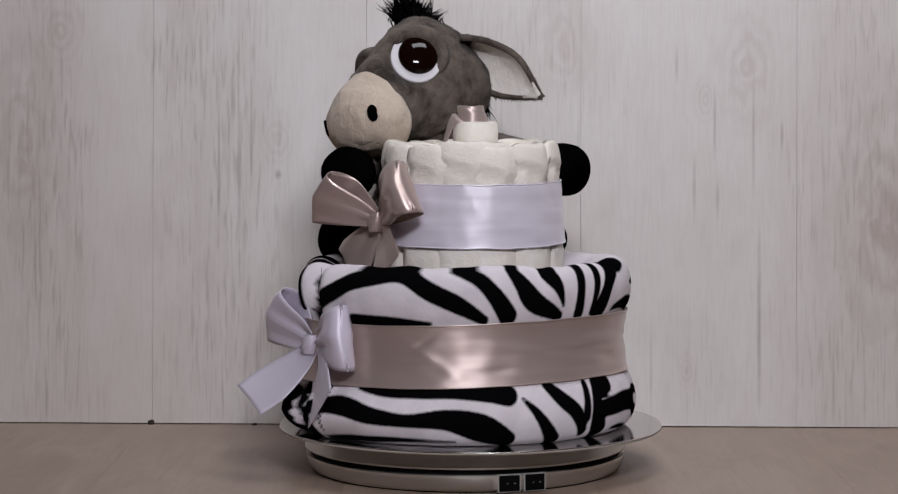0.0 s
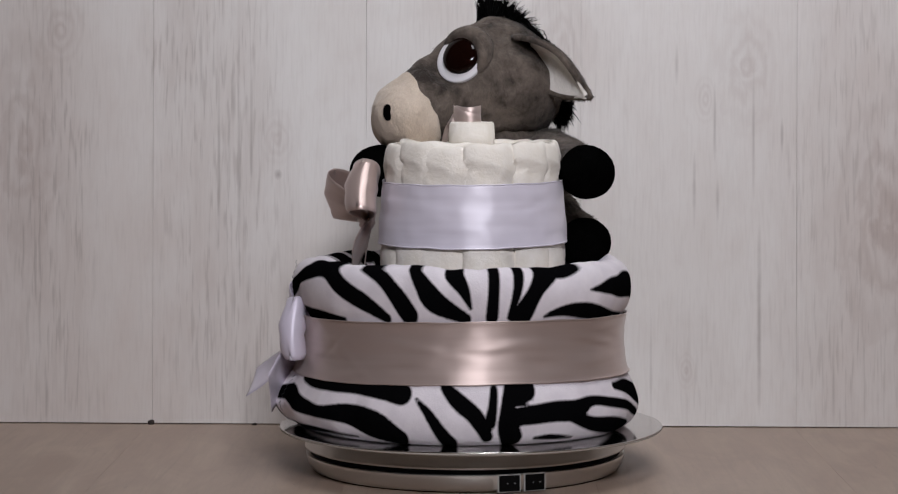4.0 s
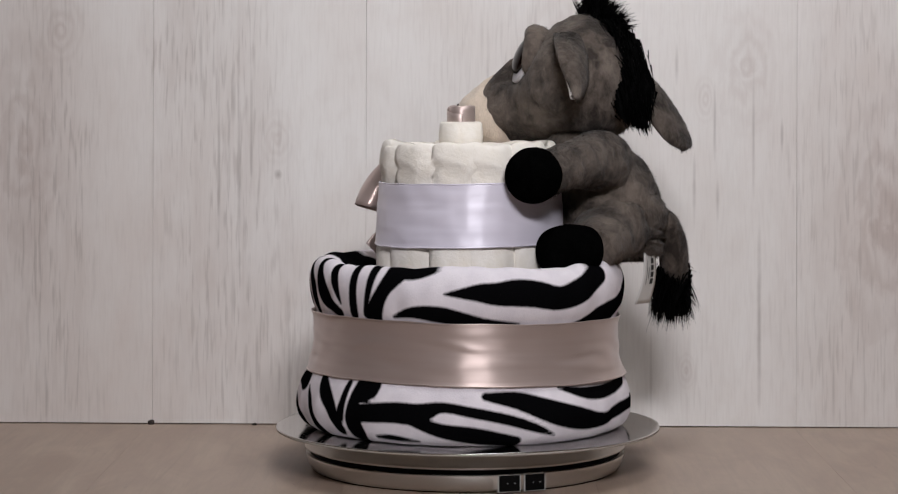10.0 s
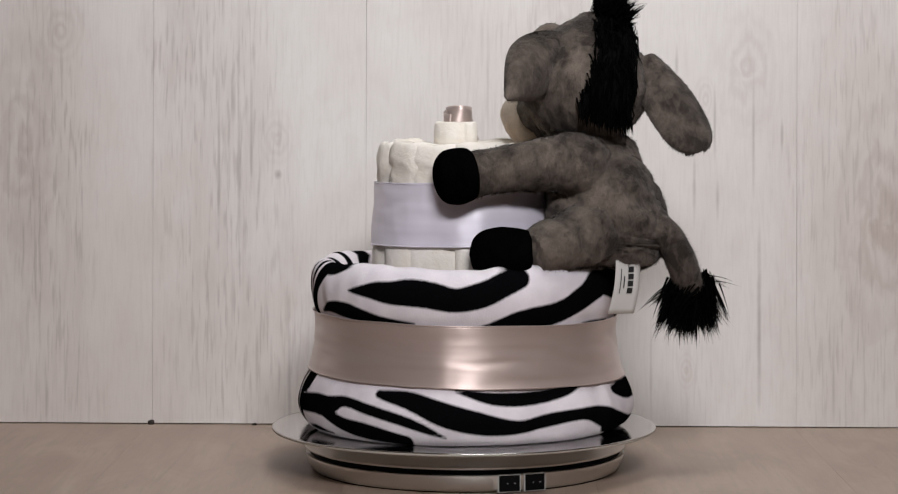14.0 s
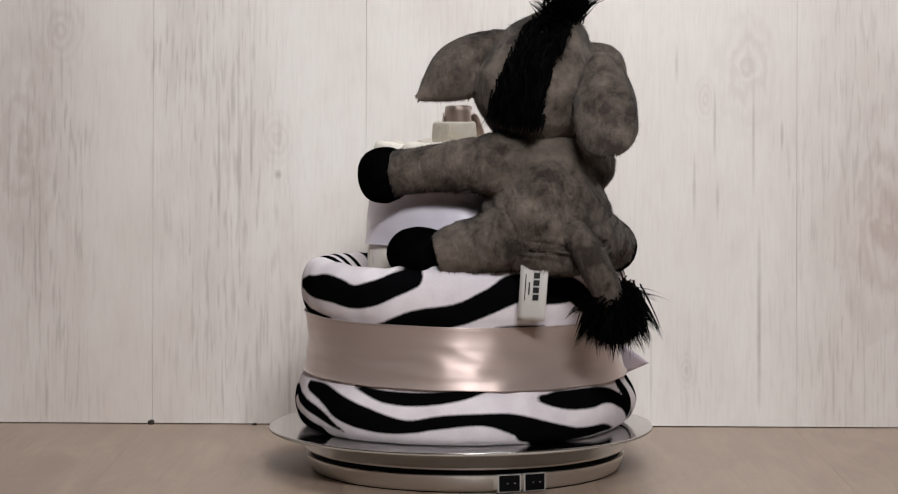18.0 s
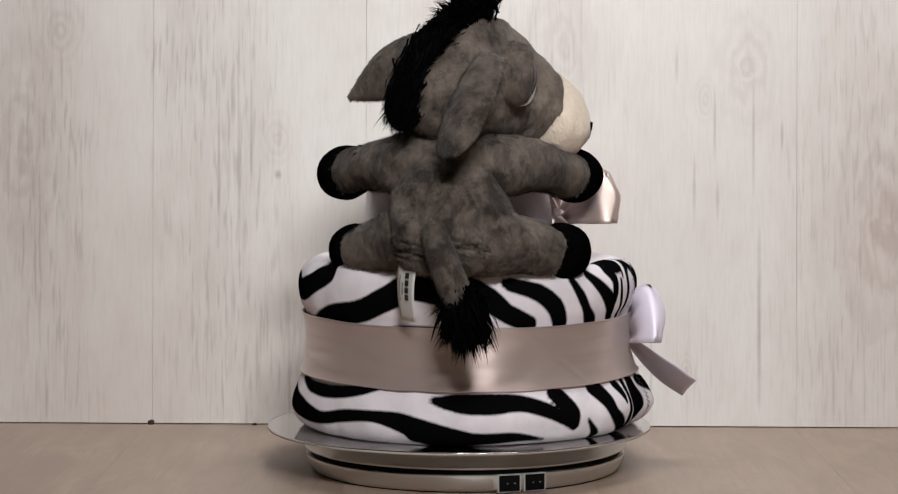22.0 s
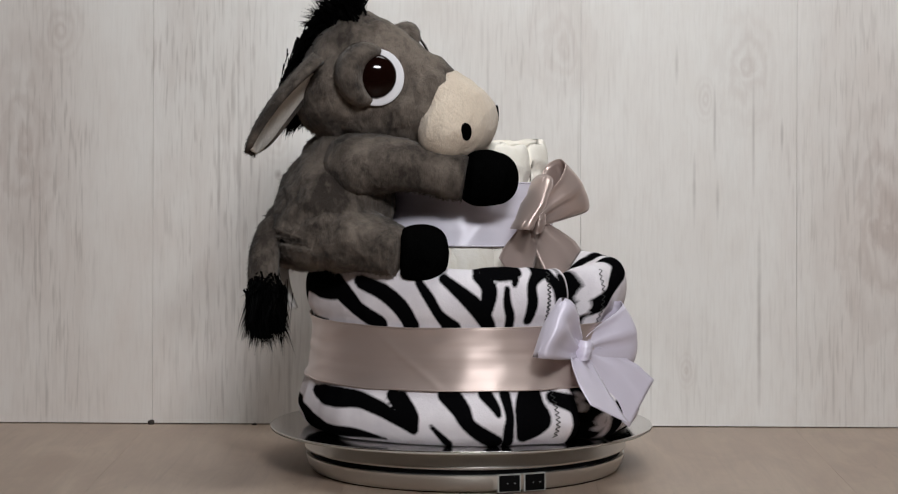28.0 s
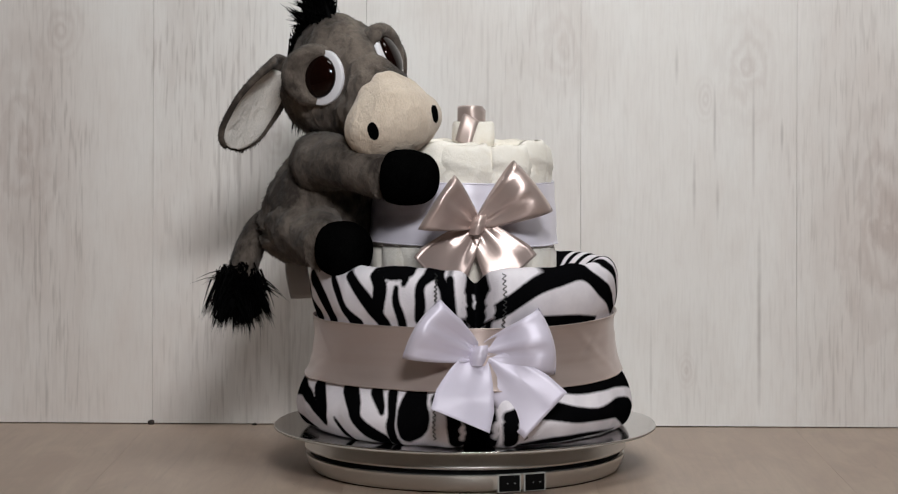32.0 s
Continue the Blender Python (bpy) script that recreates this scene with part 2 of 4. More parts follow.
FLOOR_WOOD = floor_laminate()
CHIP = material("dark_chip", (0.03, 0.022, 0.018), 0.8)
SEAM = material("dark_joint", (0.20, 0.17, 0.15), 0.9)

# ---- building helpers ----
LIFT = {}


def thing(name, z, label, category, turning=True, group=""):
    ob = tagged(new(name), label, category, group)
    ob.empty_display_size = 0.05
    ob.location = (0, 0, z)
    LIFT[ob.name] = z
    if turning:
        TURNING.append((ob, z))
    return ob


def part(name, bm, mat, parent, label="", smooth=True, crease=0):
    """Links a bmesh in the place's own measures as one mesh under its thing or part."""
    z = LIFT[parent.name]
    bmesh.ops.translate(bm, verts=bm.verts, vec=(0, 0, -z))
    me = bpy.data.meshes.new(name)
    bm.to_mesh(me)
    bm.free()
    me.materials.append(mat)
    me.polygons.foreach_set("use_smooth", [smooth] * len(me.polygons))
    if crease:
        me.set_sharp_from_angle(angle=math.radians(crease))
    ob = new(name, me)
    ob.parent = parent
    LIFT[ob.name] = z
    if label:
        ob["label"] = label
    return ob


def box(x0, x1, y0, y1, z0, z1, bevel=0.0):
    bm = bmesh.new()
    bmesh.ops.create_cube(bm, size=1.0, matrix=Matrix.LocRotScale(((x0 + x1) / 2, (y0 + y1) / 2, (z0 + z1) / 2), None, (x1 - x0, y1 - y0, z1 - z0)))
    if bevel:
        bmesh.ops.bevel(bm, geom=bm.edges[:], offset=bevel, segments=2, profile=0.5, affect="EDGES")
    return bm


def skin(rows, closed=True, caps=True):
    """A mesh through rows of points; closed: each row is a ring."""
    bm = bmesh.new()
    vs = [[bm.verts.new(p) for p in row] for row in rows]
    n = len(rows[0])
    for a, b in zip(vs, vs[1:]):
        for i in range(n if closed else n - 1):
            j = (i + 1) % n
            bm.faces.new((a[i], a[j], b[j], b[i]))
    if caps and closed:
        for row, turn in ((vs[0], True), (vs[-1], False)):
            c = bm.verts.new(sum((v.co for v in row), Vector()) / n)
            for i in range(n):
                j = (i + 1) % n
                bm.faces.new((row[j], row[i], c) if turn else (row[i], row[j], c))
    bmesh.ops.recalc_face_normals(bm, faces=bm.faces)
    return bm


def turned(profile, n=96, cx=0.0, cy=0.0):
    """A solid of revolution from (radius, height) pairs."""
    return skin([[(cx + r * math.cos(2 * math.pi * i / n), cy + r * math.sin(2 * math.pi * i / n), z) for i in range(n)] for r, z in profile])


def ring_path(pts, radii, n=20, flat=1.0, wobble=0.0, seed=0):
    """A rounded limb through the points pts with radii; flat squeezes it in height."""
    P = [Vector(p) for p in pts]
    rows = []
    for k, (p, r) in enumerate(zip(P, radii)):
        d = (P[min(k + 1, len(P) - 1)] - P[max(k - 1, 0)]).normalized()
        side = d.cross(Vector((0, 0, 1)))
        side = side.normalized() if side.length > 1e-4 else Vector((1, 0, 0))
        up = side.cross(d).normalized()
        ring = []
        for i in range(n):
            a = 2 * math.pi * i / n
            q = p + side * (r * math.cos(a)) + up * (r * flat * math.sin(a))
            if wobble:
                q += (q - p) * wobble * (noise.noise(q * 45 + Vector((seed, 0, 0))) + 0.7 * noise.noise(q * 100 + Vector((seed, 5, 0))))
            ring.append(q)
        rows.append(ring)
    return skin(rows)


def smooth_line(pts, steps):
    """Catmull-Rom through points of any length."""
    P = [Vector(p) for p in pts]
    out = []
    for i in range(len(P) - 1):
        a, b, c, d = P[max(i - 1, 0)], P[i], P[i + 1], P[min(i + 2, len(P) - 1)]
        for k in range(steps):
            t = k / steps
            out.append(0.5 * ((2 * b) + (c - a) * t + (2 * a - 5 * b + 4 * c - d) * t * t + (3 * b - a - 3 * c + d) * t ** 3))
    return out + [P[-1]]


def limb(pts, radii, steps=5, n=20, flat=1.0, wobble=0.0, seed=0):
    q = smooth_line([(*p, r) for p, r in zip(pts, radii)], steps)
    return ring_path([v[:3] for v in q], [max(v[3], 0.0005) for v in q], n, flat, wobble, seed)


def polar(az, r, z):
    a = math.radians(az)
    return Vector((r * math.cos(a), r * math.sin(a), z))

# ---- room ----
WALL = Matrix.Translation((0, 0.225, 0)) @ pose(0, 0, 0, 0, 0, -1.96) @ pose(0, 0, 0, -4.0, 0, 0)


def slab(name, x0, x1, y0, y1, z0, z1, mat, label="", category="", parent=None, m=None, bevel=0.0):
    bm = box(x0, x1, y0, y1, z0, z1, bevel)
    me = bpy.data.meshes.new(name)
    bm.to_mesh(me)
    bm.free()
    me.materials.append(mat)
    ob = new(name, me)
    if parent:
        ob.parent = parent
    else:
        tagged(ob, label, category, kind="structure")
    if m is not None:
        ob.matrix_world = m
    return ob


floor = slab("floor", -1.7, 1.7, -3.3, 0.6, -0.05, -0.004, SEAM, "beige wood laminate floor under the turntable", "floor")
wall_back = slab("wall_north", -1.7, 1.7, 0.006, 0.03, -0.004, 1.3, SEAM, "whitewashed vertical laminate planks as a backdrop", "wall", m=WALL)
slab("wall_behind_backdrop", -1.7, 1.7, 0.6, 0.66, 0, 2.5, PAINT, "plain painted room wall", "wall")
slab("wall_west", -1.76, -1.7, -3.3, 0.66, 0, 2.5, PAINT, "plain painted room wall", "wall")
slab("wall_east", 1.7, 1.76, -3.3, 0.66, 0, 2.5, PAINT, "plain painted room wall", "wall")
slab("wall_south", -1.7, 1.7, -3.36, -3.3, 0, 2.5, PAINT, "plain painted room wall", "wall")
slab("ceiling", -1.76, 1.76, -3.36, 0.66, 2.5, 2.56, PAINT, "plain painted ceiling", "ceiling")


def planks():
    """Laminate boards 19 cm wide, upright on the backdrop and running away from the camera on the floor."""
    me = None
    for k in range(-7, 9):
        x = -0.2785 + 0.190 * k
        if me is None:
            first = slab("plank", 0.00008, 0.18992, 0, 0.006, 0.0009, 1.3, WALL_WOOD, parent=wall_back, bevel=0.00012)
            me = first.data
            ob = first
        else:
            ob = new("plank", me)
            ob.parent = wall_back
        ob.location = (x, 0, 0)
    me = None
    for k in range(-7, 9):
        for y in (-2.42, -1.215):
            x = -0.281 + 0.190 * k
            if me is None:
                ob = slab("plank", 0.00005, 0.18995, 0.0003, 1.4650, -0.004, 0.0, FLOOR_WOOD, parent=floor, bevel=0.00015)
                me = ob.data
            else:
                ob = new("plank", me)
                ob.parent = floor
            ob.location = (x, y, 0 if y > -2 else -0.0002)



def chips():
    """Two dark chips at the foot of the backdrop."""
    for x, w, h in ((-0.2790, 0.0030, 0.0028), (-0.1870, 0.0024, 0.0012)):
        bm = bmesh.new()
        bmesh.ops.create_icosphere(bm, subdivisions=2, radius=1.0, matrix=Matrix.LocRotScale((0, 0, h * 0.5), None, (w, 0.002, h)))
        for v in bm.verts:
            v.co += v.co * 0.3 * noise.noise(v.co * 900)
        me = bpy.data.meshes.new("chip")
        bm.to_mesh(me)
        bm.free()
        me.materials.append(CHIP)
        ob = new("plank_chip", me)
        ob.location = (x, 0.2225 - x * 0.034, 0)
        tagged(ob, "small dark chip where backdrop plank meets the floor", "chip")


# ---- turntable and board ----
LIGHT_EDGE = material("light_grey_plastic", (0.42, 0.41, 0.39), 0.4)


def switch_panel(r, a0, a1, z0, z1):
    """A shallow curved panel let into the base round the switches."""
    rows = []
    for z, d in ((z0, -0.004), (z0, -0.0016), (z0 + 0.0008, -0.0010), (z1 - 0.0006, -0.0010), (z1, -0.0016), (z1, -0.004)):
        rows.append([polar(a0 + (a1 - a0) * i / 20, r + d, z) for i in range(21)])
    return skin(rows, closed=False)


def turntable():
    t = thing("turntable", 0.0, "round silver electric turntable with two black rocker switches", "turntable", turning=False)
    part("base", turned([(0.112, 0.0009), (0.1180, 0.0009), (0.1196, 0.0015), (0.1214, 0.0032), (0.1234, 0.0068), (0.1247, 0.0110), (0.1252, 0.0136), (0.1251, 0.0140), (0.1245, 0.0142), (0.114, 0.0143)], 160), SILVER, t, crease=40)
    part("foot_ring", turned([(0.105, -0.0001), (0.1168, 0.0), (0.1172, 0.0010), (0.105, 0.0011)], 96), RUBBER_GAP_SHADE, t, "black rubber foot ring", crease=40)
    # ring coloured black for the shade in the recess under the platter
    part("gap", turned([(0.110, 0.0138), (0.1218, 0.0139), (0.1218, 0.0186), (0.110, 0.0187)], 128), RUBBER_GAP_SHADE, t, "black gap ring with the recess's shade in its colour", crease=40)
    part("platter", turned([(0.114, 0.0180), (0.1248, 0.0181), (0.1257, 0.0185), (0.1260, 0.0193), (0.1257, 0.0203), (0.1254, 0.0215), (0.1254, 0.0300), (0.1244, 0.0320), (0.05, 0.0325)], 160), SILVER, t, crease=60)
    part("trim_panel", switch_panel(0.1262, -80.5, -60.8, 0.0030, 0.0138), SILVER, t, "raised silver switch panel", crease=40)
    for a, on in ((-74.9, 0), (-65.7, 1)):
        turn = Matrix.Rotation(math.radians(a + 90), 4, "Z") @ Matrix.Translation((0, -0.1252, 0.0078))
        bm = box(-0.0088, 0.0088, -0.0004, 0.004, -0.0066, 0.0066, 0.0002)
        bmesh.ops.transform(bm, matrix=turn, verts=bm.verts)
        part("switch_frame", bm, LIGHT_EDGE, t, "light grey switch frame", smooth=False)
        bm = box(-0.0079, 0.0079, -0.0008, 0.004, -0.0060, 0.0060, 0.0003)
        bmesh.ops.rotate(bm, verts=bm.verts, matrix=Matrix.Rotation(0.02 if on else -0.02, 3, "Z"))
        bmesh.ops.transform(bm, matrix=turn, verts=bm.verts)
        sw = part("rocker_switch", bm, SWITCH, t, "black rocker switch", smooth=False)
        for x, wdt in ((-0.0015, 0.0008), (0.0040, 0.0016)):
            bm = box(x - wdt / 2, x + wdt / 2, -0.0011, -0.0006, -0.0004, 0.0004)
            bmesh.ops.transform(bm, matrix=turn, verts=bm.verts)
            part("mark", bm, WHITE_MARK, sw, "small faint switch mark")


def cake_board():
    t = thing("cake_board", 0.0325, "round silver foil cake board on the turntable", "cake board")
    cx, cy = 0.0043, 0.0020
    part("card", turned([(0.1490, 0.0326), (0.1500, 0.0332), (0.1500, 0.0344), (0.1490, 0.0346)], 160, cx, cy), CARD, t, "grey card edge")
    rows = []
    for r in (0.1502, 0.1498, 0.1485, 0.145, 0.135, 0.11, 0.06, 0.01):
        rows.append([(cx + r * math.cos(a), cy + r * math.sin(a), (0.0343 if r > 0.15 else 0.0350) + 0.0003 * math.sin(5 * a) * (r / 0.15) ** 4) for a in [2 * math.pi * i / 160 for i in range(160)]])
    part("foil", skin(rows), FOIL, t, "shiny silver foil top")


# ---- rolled blanket ----
SEAM_AZ = -152.5


def bump(az, centre, width):
    d = (az - centre + 180) % 360 - 180
    return math.exp(-(d / width) ** 2)


PROFILE = [(0.060, 0.0352), (0.112, 0.0354), (0.121, 0.0368), (0.127, 0.0425), (0.1298, 0.052), (0.1288, 0.062), (0.1250, 0.073), (0.1205, 0.082), (0.1185, 0.092),
           (0.1178, 0.104), (0.1182, 0.115), (0.1196, 0.124), (0.1230, 0.132), (0.1248, 0.142), (0.1244, 0.152), (0.1215, 0.160), (0.1160, 0.1650), (0.1090, 0.1655), (0.1010, 0.161), (0.092, 0.152), (0.084, 0.146), (0.05, 0.146)]


def blanket_point(az, r, z):
    q = polar(az, 1.0, 0)
    k = max(0.0, (r - 0.08) / 0.045)
    low = max(0.0, 1 - abs(z - 0.052) / 0.045)
    r += k * 0.012 * bump(az, 214, 42) * (0.35 + 0.65 * low) + k * 0.005 * bump(az, 15, 40) - (k * 0.0055 * bump(az, 296, 34) + k * 0.003 * bump(az, 115, 30)) * min(1, max(0, (z - 0.08) / 0.04))
    lump = noise.noise(Vector((q.x * 3.0, q.y * 3.0, z * 18))) * 0.0026 + noise.noise(Vector((q.x * 9, q.y * 9, z * 30))) * 0.0012
    r += lump * k * (1 - 0.85 * min(1, max(0, 1.6 - abs(z - 0.102) / 0.018)))
    z2 = z
    if z > 0.13:
        z2 += (0.0035 * noise.noise(Vector((q.x * 2.4, q.y * 2.4, 7))) + 0.0016 * noise.noise(Vector((q.x * 7, q.y * 7, 3)))) * min(1, (z - 0.13) / 0.03)
    # the two rolled ends of the blanket meet here
    split = bump(az, SEAM_AZ, 4.0)
    ends = bump(az, SEAM_AZ - 9, 4.5) + bump(az, SEAM_AZ + 9, 4.5)
    r += k * (0.0060 * ends - 0.022 * split)
    if z > 0.13:
        z2 -= 0.012 * split
    return polar(az, r, z2)


STROKES = []


def stroke(*v):
    """One black stripe: azimuth in degrees, height and width in millimetres, point by point."""
    pts = []
    for i in range(0, len(v), 3):
        a = v[i]
        if pts:
            a = pts[-1][0] + (a - pts[-1][0] + 180) % 360 - 180
        pts.append((a, v[i + 1], v[i + 2]))
    STROKES.append(pts)


stroke(-149.3, 132, 11,  -138.9, 146, 12,  -129.2, 156, 12,  -113.2, 161, 12,  -100.8, 148, 13,  -92.3, 139, 12,  -83.4, 128, 7)
stroke(-130.9, 125, 11,  -115.7, 125, 9,  -102.4, 125, 3)
stroke(-96.5, 165, 2,  -86.0, 158, 9,  -79.3, 145, 12,  -74.6, 131, 14)
stroke(-74.1, 165, 6,  -69.3, 153, 12,  -64.4, 141, 16,  -53.5, 129, 7)
stroke(-58.3, 163, 13,  -54.8, 152, 9,  -52.0, 137, 2)
stroke(-144.0, 60, 8,  -132.7, 63, 13,  -119.5, 57, 11,  -108.6, 55, 9,  -96.5, 56, 14,  -85.0, 50, 20,  -76.1, 41, 12)
stroke(-120.8, 79, 4,  -108.6, 76, 9,  -95.4, 76, 9,  -83.9, 75, 11,  -75.6, 73, 14)
stroke(-70.3, 70, 2,  -66.0, 60, 6,  -61.8, 46, 9,  -59.3, 38, 11)
stroke(-140.0, 37, 2,  -127.9, 39, 5,  -108.6, 40, 3,  -93.3, 39, 1)
stroke(-43.6, 165, 8,  -44.0, 148, 8,  -44.4, 130, 9)
stroke(-34.6, 164, 8,  -35.8, 149, 6,  -38.1, 130, 4)
stroke(-24.3, 164, 17,  -29.6, 148, 11,  -34.3, 130, 16)
stroke(-25.4, 164, 9,  -15.5, 163, 8,  -5.5, 167, 2)
stroke(-25.3, 130, 2,  -17.7, 134, 8,  -7.3, 132, 11,  6.1, 127, 6,  18.1, 125, 2)
stroke(-60.7, 79, 7,  -56.1, 69, 11,  -50.6, 58, 11,  -46.8, 43, 8)
stroke(-44.2, 78, 5,  -45.0, 65, 6,  -46.1, 53, 8)
stroke(-35.3, 78, 22,  -40.0, 66, 9,  -40.0, 51, 14,  -38.7, 42, 15)
stroke(-30.5, 41, 2,  -24.2, 41, 4,  -15.4, 39, 1)
stroke(-6.9, 147, 1,  1.7, 148, 9,  11.1, 148, 16,  22.9, 148, 19,  33.3, 144, 17,  43.8, 150, 18,  54.9, 158, 13)
stroke(-40.0, 57, 12,  -24.8, 60, 14,  -15.5, 60, 14,  -7.8, 65, 7,  1.7, 62, 7,  12.2, 57, 7,  21.9, 50, 6,  29.6, 43, 1)
stroke(-17.2, 55, 7,  -7.8, 48, 10,  3.8, 44, 12,  16.5, 39, 8)
stroke(38.5, 121, 2,  52.1, 125, 11,  68.5, 129, 11,  79.6, 138, 12,  92.1, 150, 13)
stroke(6.5, 73, 5,  18.1, 69, 12,  31.0, 58, 15,  43.5, 50, 11,  56.6, 50, 8,  64.0, 52, 4)
stroke(33.0, 77, 2,  45.0, 71, 8,  57.0, 70, 9,  70.0, 73, 7,  80.0, 77, 2)
stroke(42.1, 122, 4,  54.9, 128, 13,  69.8, 134, 12,  80.3, 143, 14,  89.9, 155, 12,  101.5, 152, 11)
stroke(83.5, 122, 1,  91.1, 122, 3,  102.7, 122, 1)
stroke(23.2, 65, 14,  38.2, 55, 15,  52.7, 50, 9,  65.7, 54, 9,  78.2, 56, 8,  88.9, 52, 14,  100.4, 43, 18,  113.7, 41, 8)
stroke(98.0, 69, 2,  105.4, 68, 11,  116.6, 67, 14)
stroke(88.8, 150, 12,  95.5, 149, 14,  102.9, 146, 14,  111.2, 149, 19)
stroke(115.4, 150, 7,  121.8, 137, 11,  127.7, 130, 12,  133.4, 124, 12)
stroke(123.9, 154, 6,  135.1, 149, 8,  142.4, 138, 10,  145.6, 124, 11)
stroke(98.7, 71, 2,  107.1, 67, 11,  117.6, 67, 14,  128.4, 67, 11,  138.8, 60, 10,  148.5, 49, 8)
stroke(93.2, 47, 17,  105.0, 41, 13,  115.5, 41, 9,  126.2, 42, 7,  137.6, 39, 1)
stroke(140.6, 73, 9,  146.2, 60, 11,  148.5, 47, 5)
stroke(125.7, 153, 9,  135.3, 147, 11,  142.6, 137, 13,  146.2, 124, 12)
stroke(96.4, 155, 11,  107.9, 154, 16,  117.8, 143, 16,  125.7, 131, 12,  133.2, 123, 9)
stroke(143.5, 70, 11,  147.8, 58, 11,  148.1, 49, 8)
stroke(-143.9, 54, 9,  -143.2, 41, 9)
stroke(-126.7, 77, 4,  -114.4, 75, 8,  -92.7, 75, 4)

stroke(149.5, 156, 5.4,  153.3, 145, 7.4,  156.7, 133, 7.4,  161.2, 122, 12.4)
stroke(158.2, 159, 6.4,  163.7, 150, 9.4,  168.6, 140, 11.4,  172.9, 127, 10.4,  174.6, 120, 8.4)
stroke(169.5, 161, 5.4,  173.5, 152, 10.4,  172.7, 137, 9.4)
stroke(172.0, 163, 6.4,  176.7, 162, 10.4,  -177.8, 160, 6.4,  -177.8, 154, 3.4)
stroke(175.7, 163, 6,  -176.0, 163, 6)
stroke(179.6, 151, 3.4,  179.6, 141, 5.4,  -179.2, 131, 6.4,  -179.1, 119, 6.4)
stroke(-168.0, 163, 8.4,  -171.7, 154, 6.4,  -171.7, 140, 7.4,  -172.6, 128, 6.4)
stroke(-166.0, 163, 7,  -163.4, 153, 7.2,  -162.8, 143, 6.4,  -162.4, 134, 4.4)
stroke(154.7, 51, 2.4,  157.5, 44, 4.4,  159.8, 38, 6.4)
stroke(159.8, 75, 14.4,  164.2, 64, 12.4,  166.4, 54, 9.4,  170.5, 46, 10.4,  175.4, 39, 10.4)
stroke(172.2, 75, 9.4,  175.0, 66, 6.4,  176.1, 60, 3.4)
stroke(178.7, 74, 7.4,  179.7, 59, 5.4,  179.3, 50, 6.4,  179.5, 38, 7.4)
stroke(-172.8, 74, 15.4,  -173.5, 65, 19.4,  -173.1, 55, 22.4,  -175.3, 45, 11.4)
stroke(-161.8, 160, 5,  -160.8, 121, 7)
stroke(-165.5, 71, 9,  -160.0, 66, 13)
stroke(-160.5, 62, 7,  -159.0, 42, 11)


def stripe_field(az, z):
    """Signed distance to the black stripes, in metres, for arrays of azimuths and heights."""
    s = np.full(az.shape, 0.02)
    for pts in STROKES:
        q = smooth_line(pts, 5)
        for a, b in zip(q, q[1:]):
            ax = ((az - a[0] + 180) % 360 - 180) * 0.00218
            bx = (((b[0] - a[0]) + 180) % 360 - 180) * 0.00218
            bz = (b[1] - a[1]) * 0.001
            t = np.clip((ax * bx + (z - a[1] * 0.001) * bz) / (bx * bx + bz * bz + 1e-12), 0, 1)
            d = np.hypot(ax - t * bx, z - a[1] * 0.001 - t * bz) - (0.001 * (a[2] + (b[2] - a[2]) * t) * 1.05 + 0.0006) * 0.5
            s = np.minimum(s, d)
    # white bars left in the fold's black, part print and part painted shade, where the ends meet
    for a, z0, z1, w in WHITE_BARS:
        ax = ((az - a + 180) % 360 - 180) * 0.00218
        d = np.hypot(ax + 0.0007 * np.sin(z * 900), z - np.clip(z, z0, z1)) - w * 0.5
        s = np.maximum(s, -d)
    return s


WHITE_BARS = [(-157.4, 0.133, 0.150, 0.0040), (-155.3, 0.124, 0.131, 0.0030), (-148.3, 0.132, 0.151, 0.0050), (-150.6, 0.120, 0.129, 0.0030), (-147.6, 0.044, 0.054, 0.0036),
              (-150.2, 0.058, 0.070, 0.0030), (-157.6, 0.043, 0.052, 0.0036), (-155.4, 0.056, 0.064, 0.0026), (-153.4, 0.148, 0.156, 0.0024)]
# black over the fold: printed stripes plus the notch's shade painted in
stroke(-152.6, 161, 16, -152.6, 140, 21, -152.6, 119, 19)
stroke(-152.6, 78, 19, -152.2, 38, 22)


